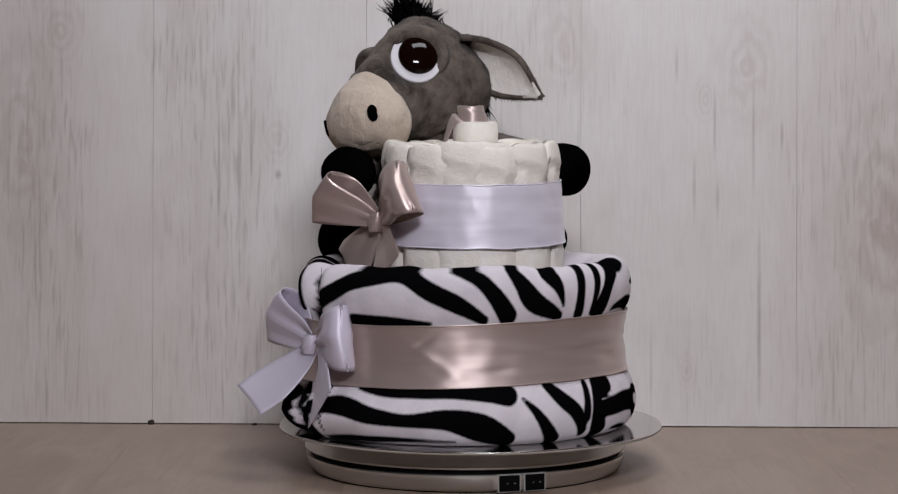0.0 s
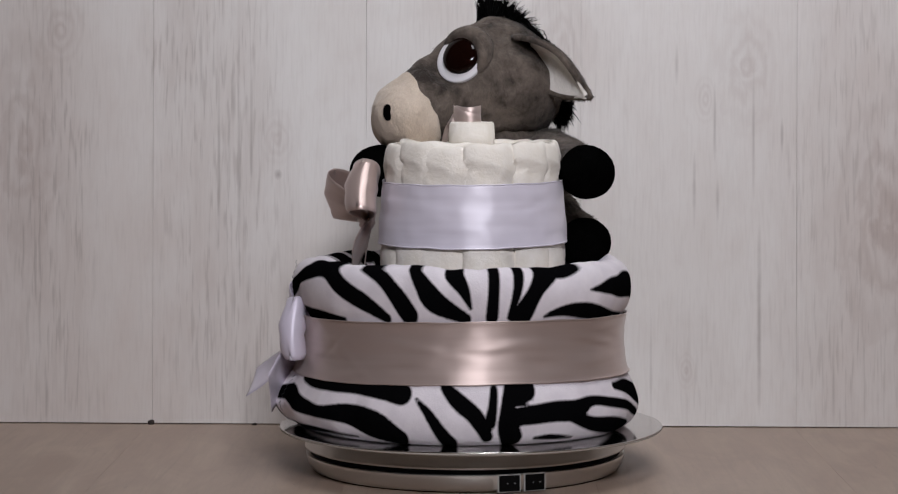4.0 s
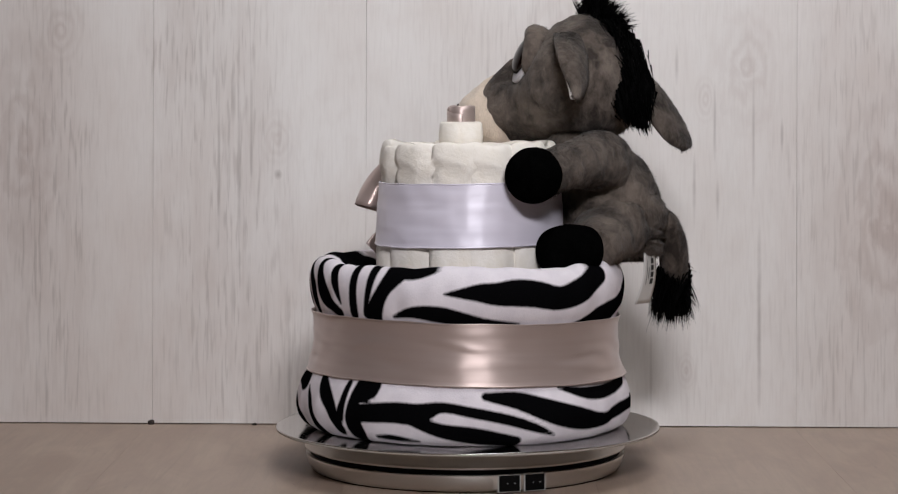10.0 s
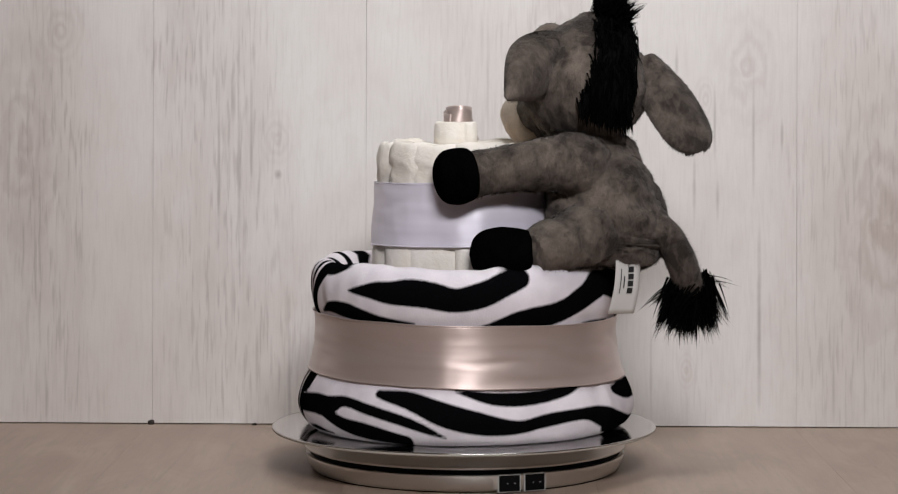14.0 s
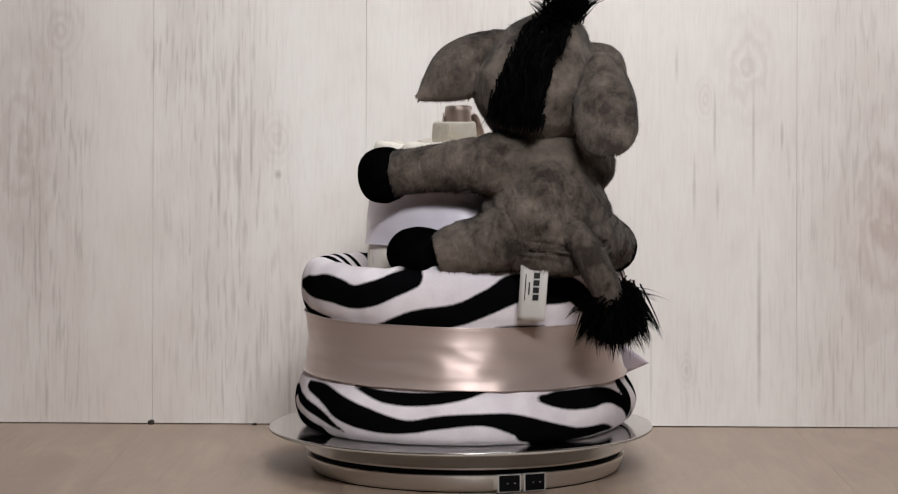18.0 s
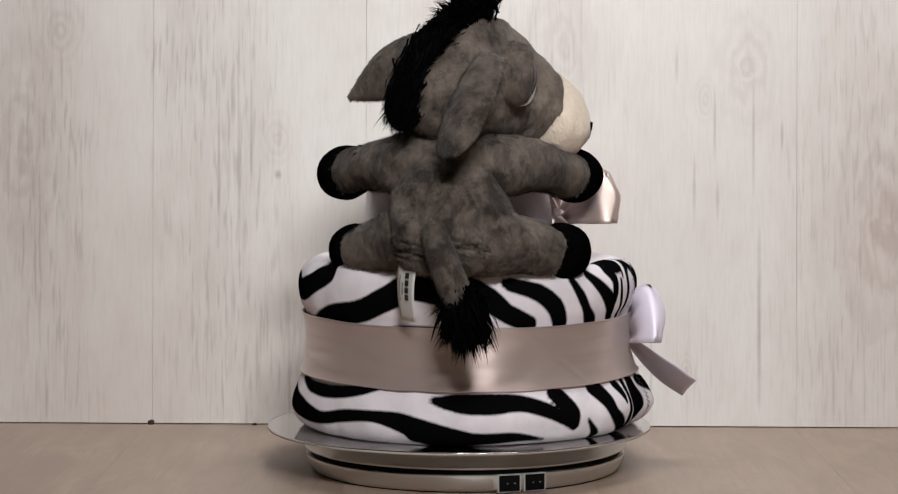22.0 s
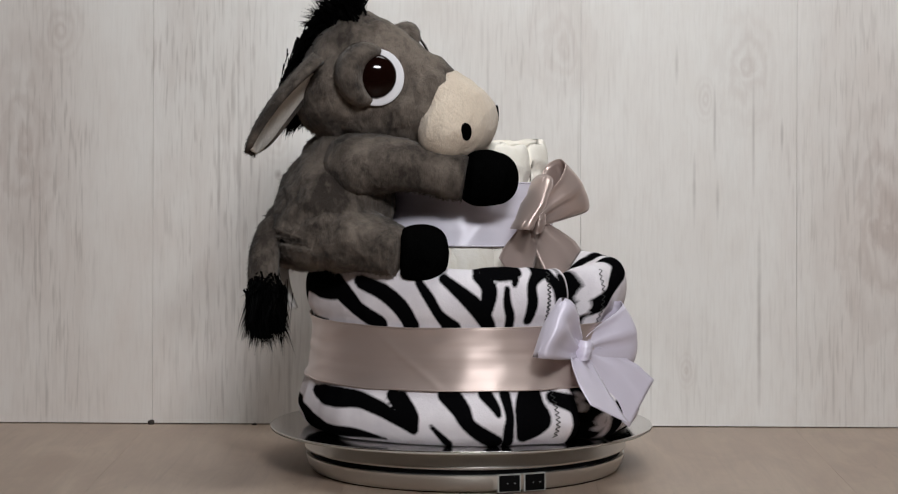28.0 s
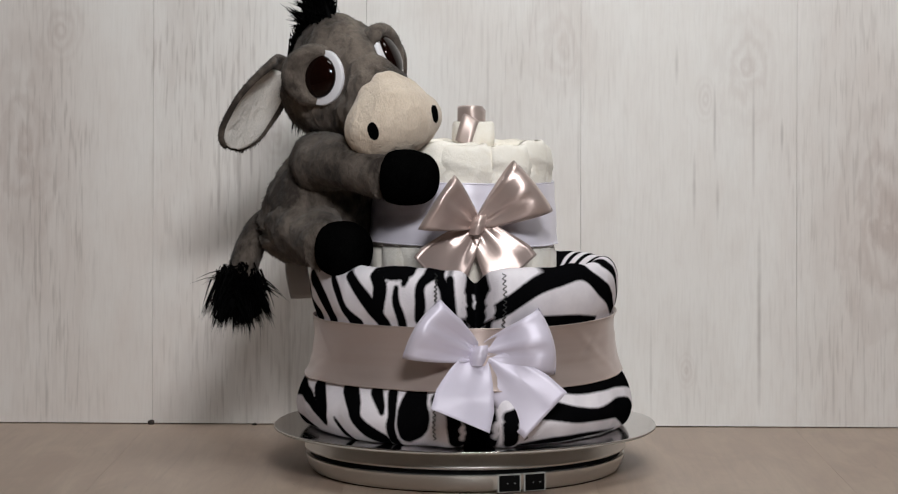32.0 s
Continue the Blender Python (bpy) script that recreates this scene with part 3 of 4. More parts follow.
def blanket():
    t = thing("rolled_blanket", 0.035, "zebra-striped black and white fleece blanket rolled into the lower tier", "blanket")
    n = 1200
    prof = smooth_line([(r, z, 0) for r, z in PROFILE], 4)
    rows = [[blanket_point(360.0 * i / n, p[0], p[1]) for i in range(n)] for p in prof]
    ob = part("fleece", skin(rows, caps=False), ZEBRA, t)
    az = np.tile(np.arange(n) * 360.0 / n, len(prof))
    # heights run along the cloth, over the crest of the roll
    zz = np.repeat([min(p[1], 0.1625) if p[0] > 0.09 or p[1] < 0.1 else 0.1625 for p in prof], n)
    s = stripe_field(az, zz)
    at = ob.data.attributes.new("stripe", "FLOAT", "POINT")
    at.data.foreach_set("value", s.astype(np.float32))
    # zigzag hems on both ends
    for a0, z0, z1 in ((-166.3, 0.128, 0.164), (-144.5, 0.122, 0.164), (-166.0, 0.042, 0.080), (-138.5, 0.042, 0.080)):
        bm = bmesh.new()
        prev = None
        steps = 22
        for k in range(steps + 1):
            z = z0 + (z1 - z0) * k / steps
            i = np.interp(z, [p[1] for p in prof[12:60]], [p[0] for p in prof[12:60]])
            c = blanket_point(a0 + (0.55 if k % 2 else -0.55), i + 0.0009, z)
            if prev is not None:
                d = (c - prev).normalized()
                nrm = Vector((c.x, c.y, 0)).normalized()
                w = d.cross(nrm) * 0.00035
                bm.faces.new([bm.verts.new(v) for v in (prev - w, prev + w, c + w, c - w)])
            prev = c
        part("zigzag_stitch", bm, INK, ob, "dark zigzag hem stitching")


def ribbon_band(name, label, mat, radius, z0, z1, tilt, tilt_az, cx=0.0, cy=0.0, seed=0.0, folds=26, sag=0.0):
    t = thing(name, z0, label, "ribbon")
    n = 420
    rows = []
    rnd = random.Random(int(seed * 10))
    creases = [(rnd.uniform(0, 360), rnd.uniform(0.1, 0.9), rnd.choice((0.3, 0.3, 1.0)) * rnd.uniform(-0.040, 0.040), rnd.uniform(5, 20), rnd.uniform(0.05, 0.11), rnd.choice((-1, 1)) * rnd.uniform(0.0003, 0.0009)) for _ in range(folds)]
    for k in range(29):
        v = k / 28
        row = []
        for i in range(n):
            az = 360.0 * i / n
            q = polar(az, 1, 0)
            z = z0 + (z1 - z0) * v + tilt * math.cos(math.radians(az - tilt_az)) - sag * bump(az, -110, 50) + 0.0006 * noise.noise(Vector((q.x * 4 + seed, q.y * 4, 9 + v)))
            r = radius(az, v)
            r += 0.0006 * noise.noise(Vector((q.x * 2.2 + seed, q.y * 2.2, v * 5))) + 0.0002 * noise.noise(Vector((q.x * 1.1 + seed, q.y * 1.1, v * 15 + 3))) + 0.0005 * noise.noise(Vector((q.x * 6 + seed, q.y * 6, v * 3 + seed)))
            for ca, cv, slope, half, width, depth in creases:
                da = (az - ca + 180) % 360 - 180
                if abs(da) < half * 2:
                    r += depth * math.exp(-(da / half) ** 2 - ((v - cv - slope * da) / width) ** 2)
            row.append((cx + r * q.x, cy + r * q.y, z))
        rows.append(row)
    inner = [[(cx + (x - cx) * 0.994, cy + (y - cy) * 0.994, z) for x, y, z in row] for row in reversed(rows)]
    part("band", skin(rows + inner + [rows[0]], caps=False), mat, t)
    for row in (rows[0], rows[-1]):
        rings = []
        for x, y, z in row + row[:1]:
            d = Vector((x - cx, y - cy, 0)).normalized()
            rings.append([(x + d.x * 0.0004 * math.cos(a), y + d.y * 0.0004 * math.cos(a), z + 0.0006 * math.sin(a)) for a in [2 * math.pi * i / 6 for i in range(6)]])
        part("selvedge", skin(rings, caps=False), mat, t, "woven edge of the ribbon")
    return t


# ---- diapers ----
TIER = (0.0045, 0.0035)


def diaper_tier():
    t = thing("diaper_tier", 0.150, "upper tier of cream folded diapers standing in a spiral", "diaper cake")
    me = None
    count = 13
    for k in range(count):
        if me is None:
            rows = []
            for j in range(29):
                u = j / 28
                az = -4 + 80 * u
                r = 0.0640 - 0.034 * max(0.0, (u - 0.30) / 0.7) ** 1.2
                th = 0.0070 * min(1.0, 0.55 + 5.0 * u)
                c, out = polar(az, r, 0), polar(az, 1, 0)
                ring = []
                for i in range(64):
                    a = 2 * math.pi * i / 64
                    ca, sa = math.cos(a), math.sin(a)
                    sx = math.copysign(abs(ca) ** 0.55, ca)
                    sz = math.copysign(abs(sa) ** (0.42 if sa > 0 else 0.30), sa)
                    z = 0.2035 + sz * (0.0535 - 0.004 * u)
                    taper = 0.0035 * (0.2035 - z) / 0.05
                    edge = 0.2405 - 0.012 * min(1.0, u / 0.42)
                    lip = min(1.0, max(0.0, (z - edge) / 0.006)) * 0.0022 * (1.0 if sx > 0.2 else 0.0)
                    fold = 0.0013 * math.exp(-((z - edge) / 0.0016) ** 2)
                    q = c + out * (sx * th + lip + taper * (1 if sx > 0 else 0.2) - (fold if sx > 0.3 else 0))
                    q.z = z - (0.0035 * max(0.0, 1 - u * 5) ** 2 if z > 0.235 else 0) + 0.0007 * math.sin(u * 21) * max(0.0, (z - 0.235) / 0.02)
                    q += out * ((0.0007 * noise.noise(q * 60) + 0.0010 * noise.noise(q * 28)) * (0.25 if 0.177 < z < 0.229 else 1) - (0.0016 if 0.177 < z < 0.229 and sx > 0 else 0))
                    ring.append(q)
                rows.append(ring)
            first = part("diaper", skin(rows), DIAPER, t)
            me = first.data
            ob = first
        else:
            ob = new("diaper", me)
            ob.parent = t
            LIFT[ob.name] = 0.150
        ob.matrix_local = Matrix.Translation((TIER[0], TIER[1], 0.0022 * math.sin(k * 2.3))) @ Matrix.Rotation(2 * math.pi * k / count + 0.1 * math.sin(k * 1.7), 4, "Z")
    part("core", turned([(0.045, 0.151), (0.050, 0.16), (0.050, 0.245), (0.046, 0.251), (0.02, 0.252)], 48, *TIER), DIAPER, t)


def top_roll():
    cx, cy = 0.0070, -0.0028
    t = thing("rolled_diaper", 0.2515, "small cream rolled diaper standing on top with a taupe ribbon curl", "diaper")
    rows = []
    for j in range(150):
        u = j / 149
        a = 2 * math.pi * 3.1 * u + 0.4
        r = 0.0045 + 0.0128 * u
        rows.append([(cx + q * math.cos(a), cy + q * math.sin(a), z) for q, z in ((r - 0.0017, 0.2515), (r + 0.0017, 0.2515), (r + 0.0021, 0.262), (r + 0.0014, 0.2705), (r, 0.2722), (r - 0.0014, 0.2705), (r - 0.0021, 0.262))])
    part("roll", skin(rows), DIAPER, t)
    rows = []
    for j in range(90):
        u = j / 89
        a = 2 * math.pi * 1.6 * u + 2.6
        r = 0.0085 + 0.0030 * u
        z0 = 0.262 - 0.006 * max(0, u - 0.75) * 4
        rows.append([(cx - 0.002 + (r + 0.0006 * math.sin(3 * a + v * 4)) * math.cos(a), cy + r * math.sin(a), z0 + 0.004 + 0.0180 * v + 0.0008 * math.sin(2 * a)) for v in (0, 0.2, 0.4, 0.6, 0.8, 1)])
    ob = part("ribbon_curl", skin(rows, closed=False), TAUPE, t, "taupe satin ribbon curl")
    so = ob.modifiers.new("thick", "SOLIDIFY")
    so.thickness = 0.0004
    rows = []
    for j in range(24):
        u = j / 23
        a = math.radians(-150 - 25 * u)
        rows.append([(cx + (0.0115 + 0.012 * u) * math.cos(a) + 0.004 * v * math.sin(a), cy + (0.0115 + 0.012 * u) * math.sin(a) - 0.004 * v * math.cos(a), 0.274 - 0.020 * u ** 1.5 + 0.006 * math.sin(3 * u) + 0.002 * v) for v in (-1.5, -0.7, 0, 0.7, 1.5)])
    ob = part("ribbon_end", skin(rows, closed=False), TAUPE, t, "taupe satin ribbon end")
    so = ob.modifiers.new("thick", "SOLIDIFY")
    so.thickness = 0.0004


# ---- bows ----
def bow(name, label, mat, az, r, z, loops, tails, W, puff=0.012, pinch=0.75, blunt=0.06):
    """A tied satin bow: loops and tails as (angle, length, lift, curl) in the plane that faces outward."""
    t = thing(name, z - 0.05, label, "bow")
    out, side, up = polar(az, 1, 0), polar(az + 90, 1, 0), Vector((0, 0, 1))
    base = polar(az, r, z)

    def at(x, y, n):
        return base + side * x + up * y + out * n

    for k, (ang, L, lift, curl) in enumerate(loops):
        ca, sa = math.cos(math.radians(ang)), math.sin(math.radians(ang))
        rows = []
        for j in range(41):
            u = j / 40
            far = math.sin(math.pi * u)
            x = L * far ** 0.85
            n = lift * far + (puff * math.sin(2 * math.pi * u)) * (0.4 + 0.6 * far) + 0.005
            w = 0.003 + (W - 0.003) * far ** pinch
            row = []
            for i in range(13):
                v = i / 6 - 1
                pleat = (0.0026 * math.sin(v * 7 + k) + 0.0012 * math.sin(v * 13 + 2 * k)) * (1 - far) ** 0.8 * far ** 0.2 * (1 if u < 0.5 else -1)
                yy = v * w * (1.0 + 0.10 * (1 if v > 0 else 0) * far)
                xx = x * (1 - blunt * v * v) + 0.10 * L * curl * v * far
                nn = n + pleat - 0.006 * v * v * far * (1 if u < 0.5 else 0.2) + 0.0012 * noise.noise(Vector((xx * 60 + k * 5, yy * 60, u * 3)))
                row.append(at(xx * ca - yy * sa, xx * sa + yy * ca, nn))
            rows.append(row)
        ob = part("loop", skin(rows, closed=False), mat, t)
        so = ob.modifiers.new("thick", "SOLIDIFY")
        so.thickness = 0.0004
    for k, (ang, L, lift, curl) in enumerate(tails):
        ca, sa = math.cos(math.radians(ang)), math.sin(math.radians(ang))
        rows = []
        for j in range(25):
            u = j / 24
            w = 0.003 + (W * 0.95 - 0.003) * min(1, u * (1.9 - pinch)) ** pinch
            row = []
            for i in range(11):
                v = i / 5 - 1
                xx = L * u + 0.30 * W * v * u ** 3 * curl
                yy = v * w
                nn = 0.004 + lift * u ** 1.4 + 0.0035 * math.sin(3.4 * u + v * 0.8 + k) * u + 0.0020 * math.sin(v * 6 + k * 2) * (1 - u) ** 2 + 0.002 * v * curl * u
                row.append(at(xx * ca - yy * sa, xx * sa + yy * ca, nn))
            rows.append(row)
        ob = part("tail", skin(rows, closed=False), mat, t)
        so = ob.modifiers.new("thick", "SOLIDIFY")
        so.thickness = 0.0004
    rows = []
    for j in range(22):
        a = 2 * math.pi * j / 22
        rows.append([at(0.0062 * math.cos(a) * (1 - 0.25 * v * v) + 0.002 * v, 0.0075 * v, 0.008 + (0.0070 - 0.002 * v * v) * math.sin(a) + 0.0007 * math.sin(v * 9 + a * 2)) for v in [q / 4 - 1 for q in range(9)]])
    rows.append(rows[0])
    part("knot", skin(rows, closed=False), mat, t)
    return t

# ---- plush donkey ----
FWD, RIGHT = Vector((-0.663, -0.748, 0)), Vector((-0.748, 0.663, 0))
ROLL = math.radians(14)
SIDE = RIGHT * math.cos(ROLL) - Vector((0, 0, math.sin(ROLL)))
UP = Vector((0, 0, math.cos(ROLL))) + RIGHT * math.sin(ROLL)
MID = 0.007


def hd(f, s, u):
    """A point of the head: forward, to the donkey's right of its middle, and up along its tilted axis."""
    return FWD * f + SIDE * (s + MID) + UP * u


# forward, half width, half height, middle height
HEAD = [(-0.097, 0.006, 0.007, 0.309), (-0.093, 0.022, 0.022, 0.309), (-0.081, 0.038, 0.0375, 0.3115), (-0.060, 0.0475, 0.0482, 0.3160), (-0.036, 0.0445, 0.0510, 0.3175), (-0.012, 0.0325, 0.0452, 0.3098),
        (0.008, 0.0295, 0.0372, 0.301), (0.018, 0.0308, 0.0335, 0.2965), (0.0235, 0.0310, 0.0300, 0.2930), (0.0265, 0.0270, 0.0250, 0.2905)]
MUZZLE = [(0.0165, 0.0300, 0.0300, 0.2915), (0.0210, 0.0345, 0.0325, 0.2885), (0.0270, 0.0376, 0.0325, 0.2873), (0.0350, 0.0380, 0.0305, 0.2850), (0.0440, 0.0348, 0.0268, 0.2832), (0.0520, 0.0270, 0.0222, 0.2828), (0.0580, 0.0165, 0.0135, 0.2815), (0.0600, 0.006, 0.005, 0.2812)]


def eye_axis(s):
    return (FWD * (0.56 if s < 0 else 0.46) + SIDE * (0.78 * s) + UP * 0.24).normalized()


def eye_seat(s):
    return hd(-0.0080, -0.0308, 0.3300) - eye_axis(s) * 0.0064 if s < 0 else hd(-0.0132, 0.0352, 0.3272) - eye_axis(s) * 0.0068


SOCKETS = [(eye_seat(s), eye_axis(s)) for s in (-1, 1)]


def head_loft(sections, n=48, steps=5, slant=0.0, front=True):
    rows = []
    line = smooth_line(sections, steps)
    for k, (f, w, h, u) in enumerate(line):
        tilt = slant * (1 - k / len(line)) if front else slant * max(0.0, (k / len(line) - 0.55) / 0.45)
        row = []
        for i in range(n):
            a = 2 * math.pi * i / n
            q = hd(f + tilt * math.sin(a), w * math.cos(a) * (1 - 0.27 * max(0.0, math.sin(a)) + 0.10 * max(0.0, -math.sin(a))), u + h * math.sin(a))
            q = q + (q - hd(f, 0, u)).normalized() * ((0.0018 * noise.noise(q * 55) + 0.0013 * noise.noise(q * 120)) if front else (0.0024 * noise.noise(q * 45) + 0.0020 * noise.noise(q * 105)))
            # shallow sockets in which the eyes lie
            for c, axis in [] if front else SOCKETS:
                d = (q - c).dot(axis)
                reach = (q - c - axis * d).length
                if d > -0.0015 and reach < 0.032:
                    q = q - axis * (d + 0.0015) * min(1.0, (0.032 - reach) / 0.009)
            row.append(q)
        rows.append(row)
    return skin(rows)


def disc(centre, normal, upward, ru, rv, thick, dome=0.0, n=40, rings=8):
    """A round pad or dome: ru across, rv along upward."""
    normal = normal.normalized()
    a = upward.cross(normal).normalized()
    b = normal.cross(a)
    rows = []
    for k in range(rings + 1):
        q = math.cos(0.5 * math.pi * k / rings)
        h = thick + dome * math.sin(0.5 * math.pi * k / rings)
        rows.append([centre + a * (ru * q * math.cos(2 * math.pi * i / n)) + b * (rv * q * math.sin(2 * math.pi * i / n)) + normal * h for i in range(n)])
    rows = [[p - normal * (thick + 0.004) for p in rows[0]]] + rows[:-1]
    return skin(rows)


def blades(roots, parent, name, mat, width, label=""):
    """Fur: each root is (start, direction, length, droop); thin tapering strands in one mesh."""
    verts, faces = [], []
    rnd = random.Random(5)
    z = LIFT[parent.name]
    normals = []
    for root in roots:
        p, d, L, droop = root[:4]
        normals += [root[4] if len(root) > 4 else Vector((0, 0, 0))] * 7
        side = d.cross(Vector((rnd.uniform(-1, 1), rnd.uniform(-1, 1), rnd.uniform(-1, 1)))).normalized() * width * rnd.uniform(0.6, 1.3)
        if len(root) > 4:
            flat = Vector(d).cross(root[4])
            if flat.length > 1e-3:
                side = (flat.normalized() + side * (0.5 / width)).normalized() * side.length
            if side.cross(d).dot(root[4]) < 0:
                side = -side
        b = len(verts)
        q, dd = Vector(p), Vector(d).normalized()
        seg = 3
        for k in range(seg):
            w = side * (1 - k / seg)
            verts += [q - w, q + w]
            dd = (dd + Vector((0, 0, -droop / seg))).normalized()
            q = q + dd * (L / seg)
        verts.append(q)
        for k in range(seg - 1):
            faces.append((b + 2 * k, b + 2 * k + 1, b + 2 * k + 3, b + 2 * k + 2))
        faces.append((b + 2 * seg - 2, b + 2 * seg - 1, b + 2 * seg))
    me = bpy.data.meshes.new(name)
    me.from_pydata([(v.x, v.y, v.z - z) for v in verts], [], faces)
    me.materials.append(mat)
    if len(roots[0]) > 4:
        me.polygons.foreach_set("use_smooth", [True] * len(me.polygons))
        me.normals_split_custom_set_from_vertices([tuple(q) for q in normals])
    ob = new(name, me)
    ob.parent = parent
    LIFT[ob.name] = z
    if label:
        ob["label"] = label
    return ob


def ear(parent, s):
    base = hd(-0.058, -0.027, 0.335) + Vector((0.0, -0.002, 0.006)) if s < 0 else hd(-0.053, 0.0420, 0.342)
    tip = base + (Vector((0.071, 0.000, -0.046)) if s < 0 else Vector((0.009, 0.053, -0.071)))
    normal = Vector((-0.20, -0.91, -0.35)) if s < 0 else Vector((-0.45, -0.66, -0.60))
    axis = (tip - base)
    L = axis.length
    axis.normalize()
    normal = (normal - axis * normal.dot(axis)).normalized()
    wide = normal.cross(axis).normalized() * s

    def sheet(off, grow, reach=1.0, start=0.0):
        rows = []
        for j in range(31):
            u = start + (1 - start) * (1 - (1 - j / 30) ** 1.8)
            if s < 0:
                w = (0.0095 + 0.0115 * math.sin(math.pi * min(1, u * 1.05)) ** 0.8) * (1 if u < 0.50 else max(0.0, 1 - ((u - 0.50) / 0.505) ** 1.7) ** 0.6) * grow * 1.08 + 0.0006
            else:
                w = (0.0115 + 0.0100 * math.sin(math.pi * min(0.62, u * 0.95)) ** 0.9) * (1 if u < 0.62 else max(0.0, 1 - ((u - 0.62) / 0.385) ** 2.6) ** 0.5) * grow * 1.08 + 0.0006
            row = []
            for i in range(13):
                v = i / 6 - 1
                cup = (0.016 * v * v - 0.006 if s < 0 else 0.011 * v * v - 0.005) * (1 - 0.35 * u) * (1 - u ** 4)
                row.append(base + axis * (L * u * reach) + wide * (w * v) + normal * (cup + off * math.sqrt(max(0, 1 - v ** 4)) - 0.004 * math.sin(math.pi * u)))
            rows.append(row)
        return rows

    front, back = sheet(0.0026, 0.92 if s < 0 else 0.88, 0.95, 0.14), sheet(-0.0030, 1.0)
    ob = part("ear", skin(back, closed=False), GREY_PLUSH, parent, "floppy grey plush ear with a white lining")
    so = ob.modifiers.new("thick", "SOLIDIFY")
    so.thickness = 0.0046
    lin = part("ear_lining", skin(front, closed=False), WHITE_PLUSH, ob, "white plush ear lining")
    so = lin.modifiers.new("thick", "SOLIDIFY")
    so.thickness = 0.0012
    return ob


def eye(parent, s):
    normal, c = eye_axis(s), eye_seat(s)
    fore = FWD * 0.80 - UP * 0.55
    fore = (fore - normal * fore.dot(normal)).normalized()
    pad = part("eye_white", disc(c + fore * (0.0022 if s < 0 else 0.0014), normal, UP, 0.0206, 0.0212, 0.0012, 0.0015), EYE_WHITE, parent, "white felt eye surround")
    part("pupil", disc(c + normal * 0.0024, normal, UP, 0.0160, 0.0164, 0.0008, 0.0062), EYE_GLASS, pad, "glossy dark brown plastic eye")
    back = -FWD * 0.80 + UP * 0.60 if s < 0 else -FWD * 0.98 + UP * 0.14
    back = (back - normal * back.dot(normal)).normalized()
    # padded lid over the upper back half of the eye
    across = normal.cross(back).normalized()
    near, thick, high = (0.0112, 0.0080, 0.0122) if s < 0 else (0.0078, 0.0112, 0.0225)
    rows = []
    for j in range(29):
        a = math.radians(-98 + 196 * j / 28)
        d = back * math.cos(a) + across * math.sin(a)
        k = math.cos(math.radians(-90 + 180 * j / 28)) ** 0.55 if 0 < j < 28 else 0.02
        rows.append([c + d * (near + (1 - k) * 0.010 + thick * k * (1 + math.cos(2 * math.pi * i / 20))) + normal * (-0.001 + high * k * math.sin(2 * math.pi * i / 20)) for i in range(20)])
    lid = part("eyelid", skin(rows), GREY_PLUSH, parent, "grey plush eyelid")
    pile_of = blades(fuzz(lid, 3000, 0.0030, 3), lid, "fur", GREY_PILE, 0.00042)
    pile_of["kind"] = "stuff"


def hoof(seam_at, end, r):
    a, b = Vector(seam_at), Vector(end)
    d = b - a
    pts = [a - d * 0.05, a + d * 0.02, a + d * 0.20, a + d * 0.48, a + d * 0.76, a + d * 0.93, b]
    return limb(pts, [r * 0.74, r * 0.93, r * 1.04, r * 1.06, r * 0.93, r * 0.62, r * 0.08], 4, 24, 0.97, 0.04)


def fuzz(source, count, length, seed):
    """Roots of short pile over a part's faces, brushed downwards."""
    me = source.data
    rnd = random.Random(seed)
    areas = np.array([p.area for p in me.polygons])
    cum = np.cumsum(areas) / areas.sum()
    z = LIFT[source.name]
    roots = []
    for q in np.sort(np.array([rnd.random() for _ in range(count)])):
        p = me.polygons[int(min(np.searchsorted(cum, q), len(areas) - 1))]
        vs = [me.vertices[i].co for i in p.vertices]
        a, b = rnd.random(), rnd.random()
        co = vs[0].lerp(vs[1], a).lerp(vs[-1].lerp(vs[2], a), b) if len(vs) > 3 else vs[0].lerp(vs[1], a).lerp(vs[2], b)
        lay = Vector((0.25 * noise.noise(co * 40), 0.25 * noise.noise(co * 40 + Vector((9, 0, 0))), -0.8))
        lay = lay - p.normal * lay.dot(p.normal)
        lay = (lay + Vector((0.22, 0.34, 0)) * (1 - lay.length)).normalized() + Vector((rnd.gauss(0, 0.2), rnd.gauss(0, 0.2), rnd.gauss(0, 0.2)))
        nrm = p.normal * 0.44 + lay
        roots.append((co + Vector((0, 0, z)) - p.normal * 0.0005, nrm.normalized(), length * rnd.uniform(0.6, 1.3), 0.1, p.normal.copy()))
    return roots


def lock(start, d, length, count, spread, droop, rnd):
    """One lock of long hair: strands from a patch of roots that run together towards one tip."""
    tip = start + d * length
    out = []
    for _ in range(count):
        p = start + Vector((rnd.gauss(0, spread), rnd.gauss(0, spread), rnd.gauss(0, spread)))
        way = tip - p + Vector((rnd.gauss(0, 0.0012), rnd.gauss(0, 0.0012), rnd.gauss(0, 0.0012)))
        out.append((p, way.normalized(), length * rnd.uniform(0.72, 1.06), droop))
    return out


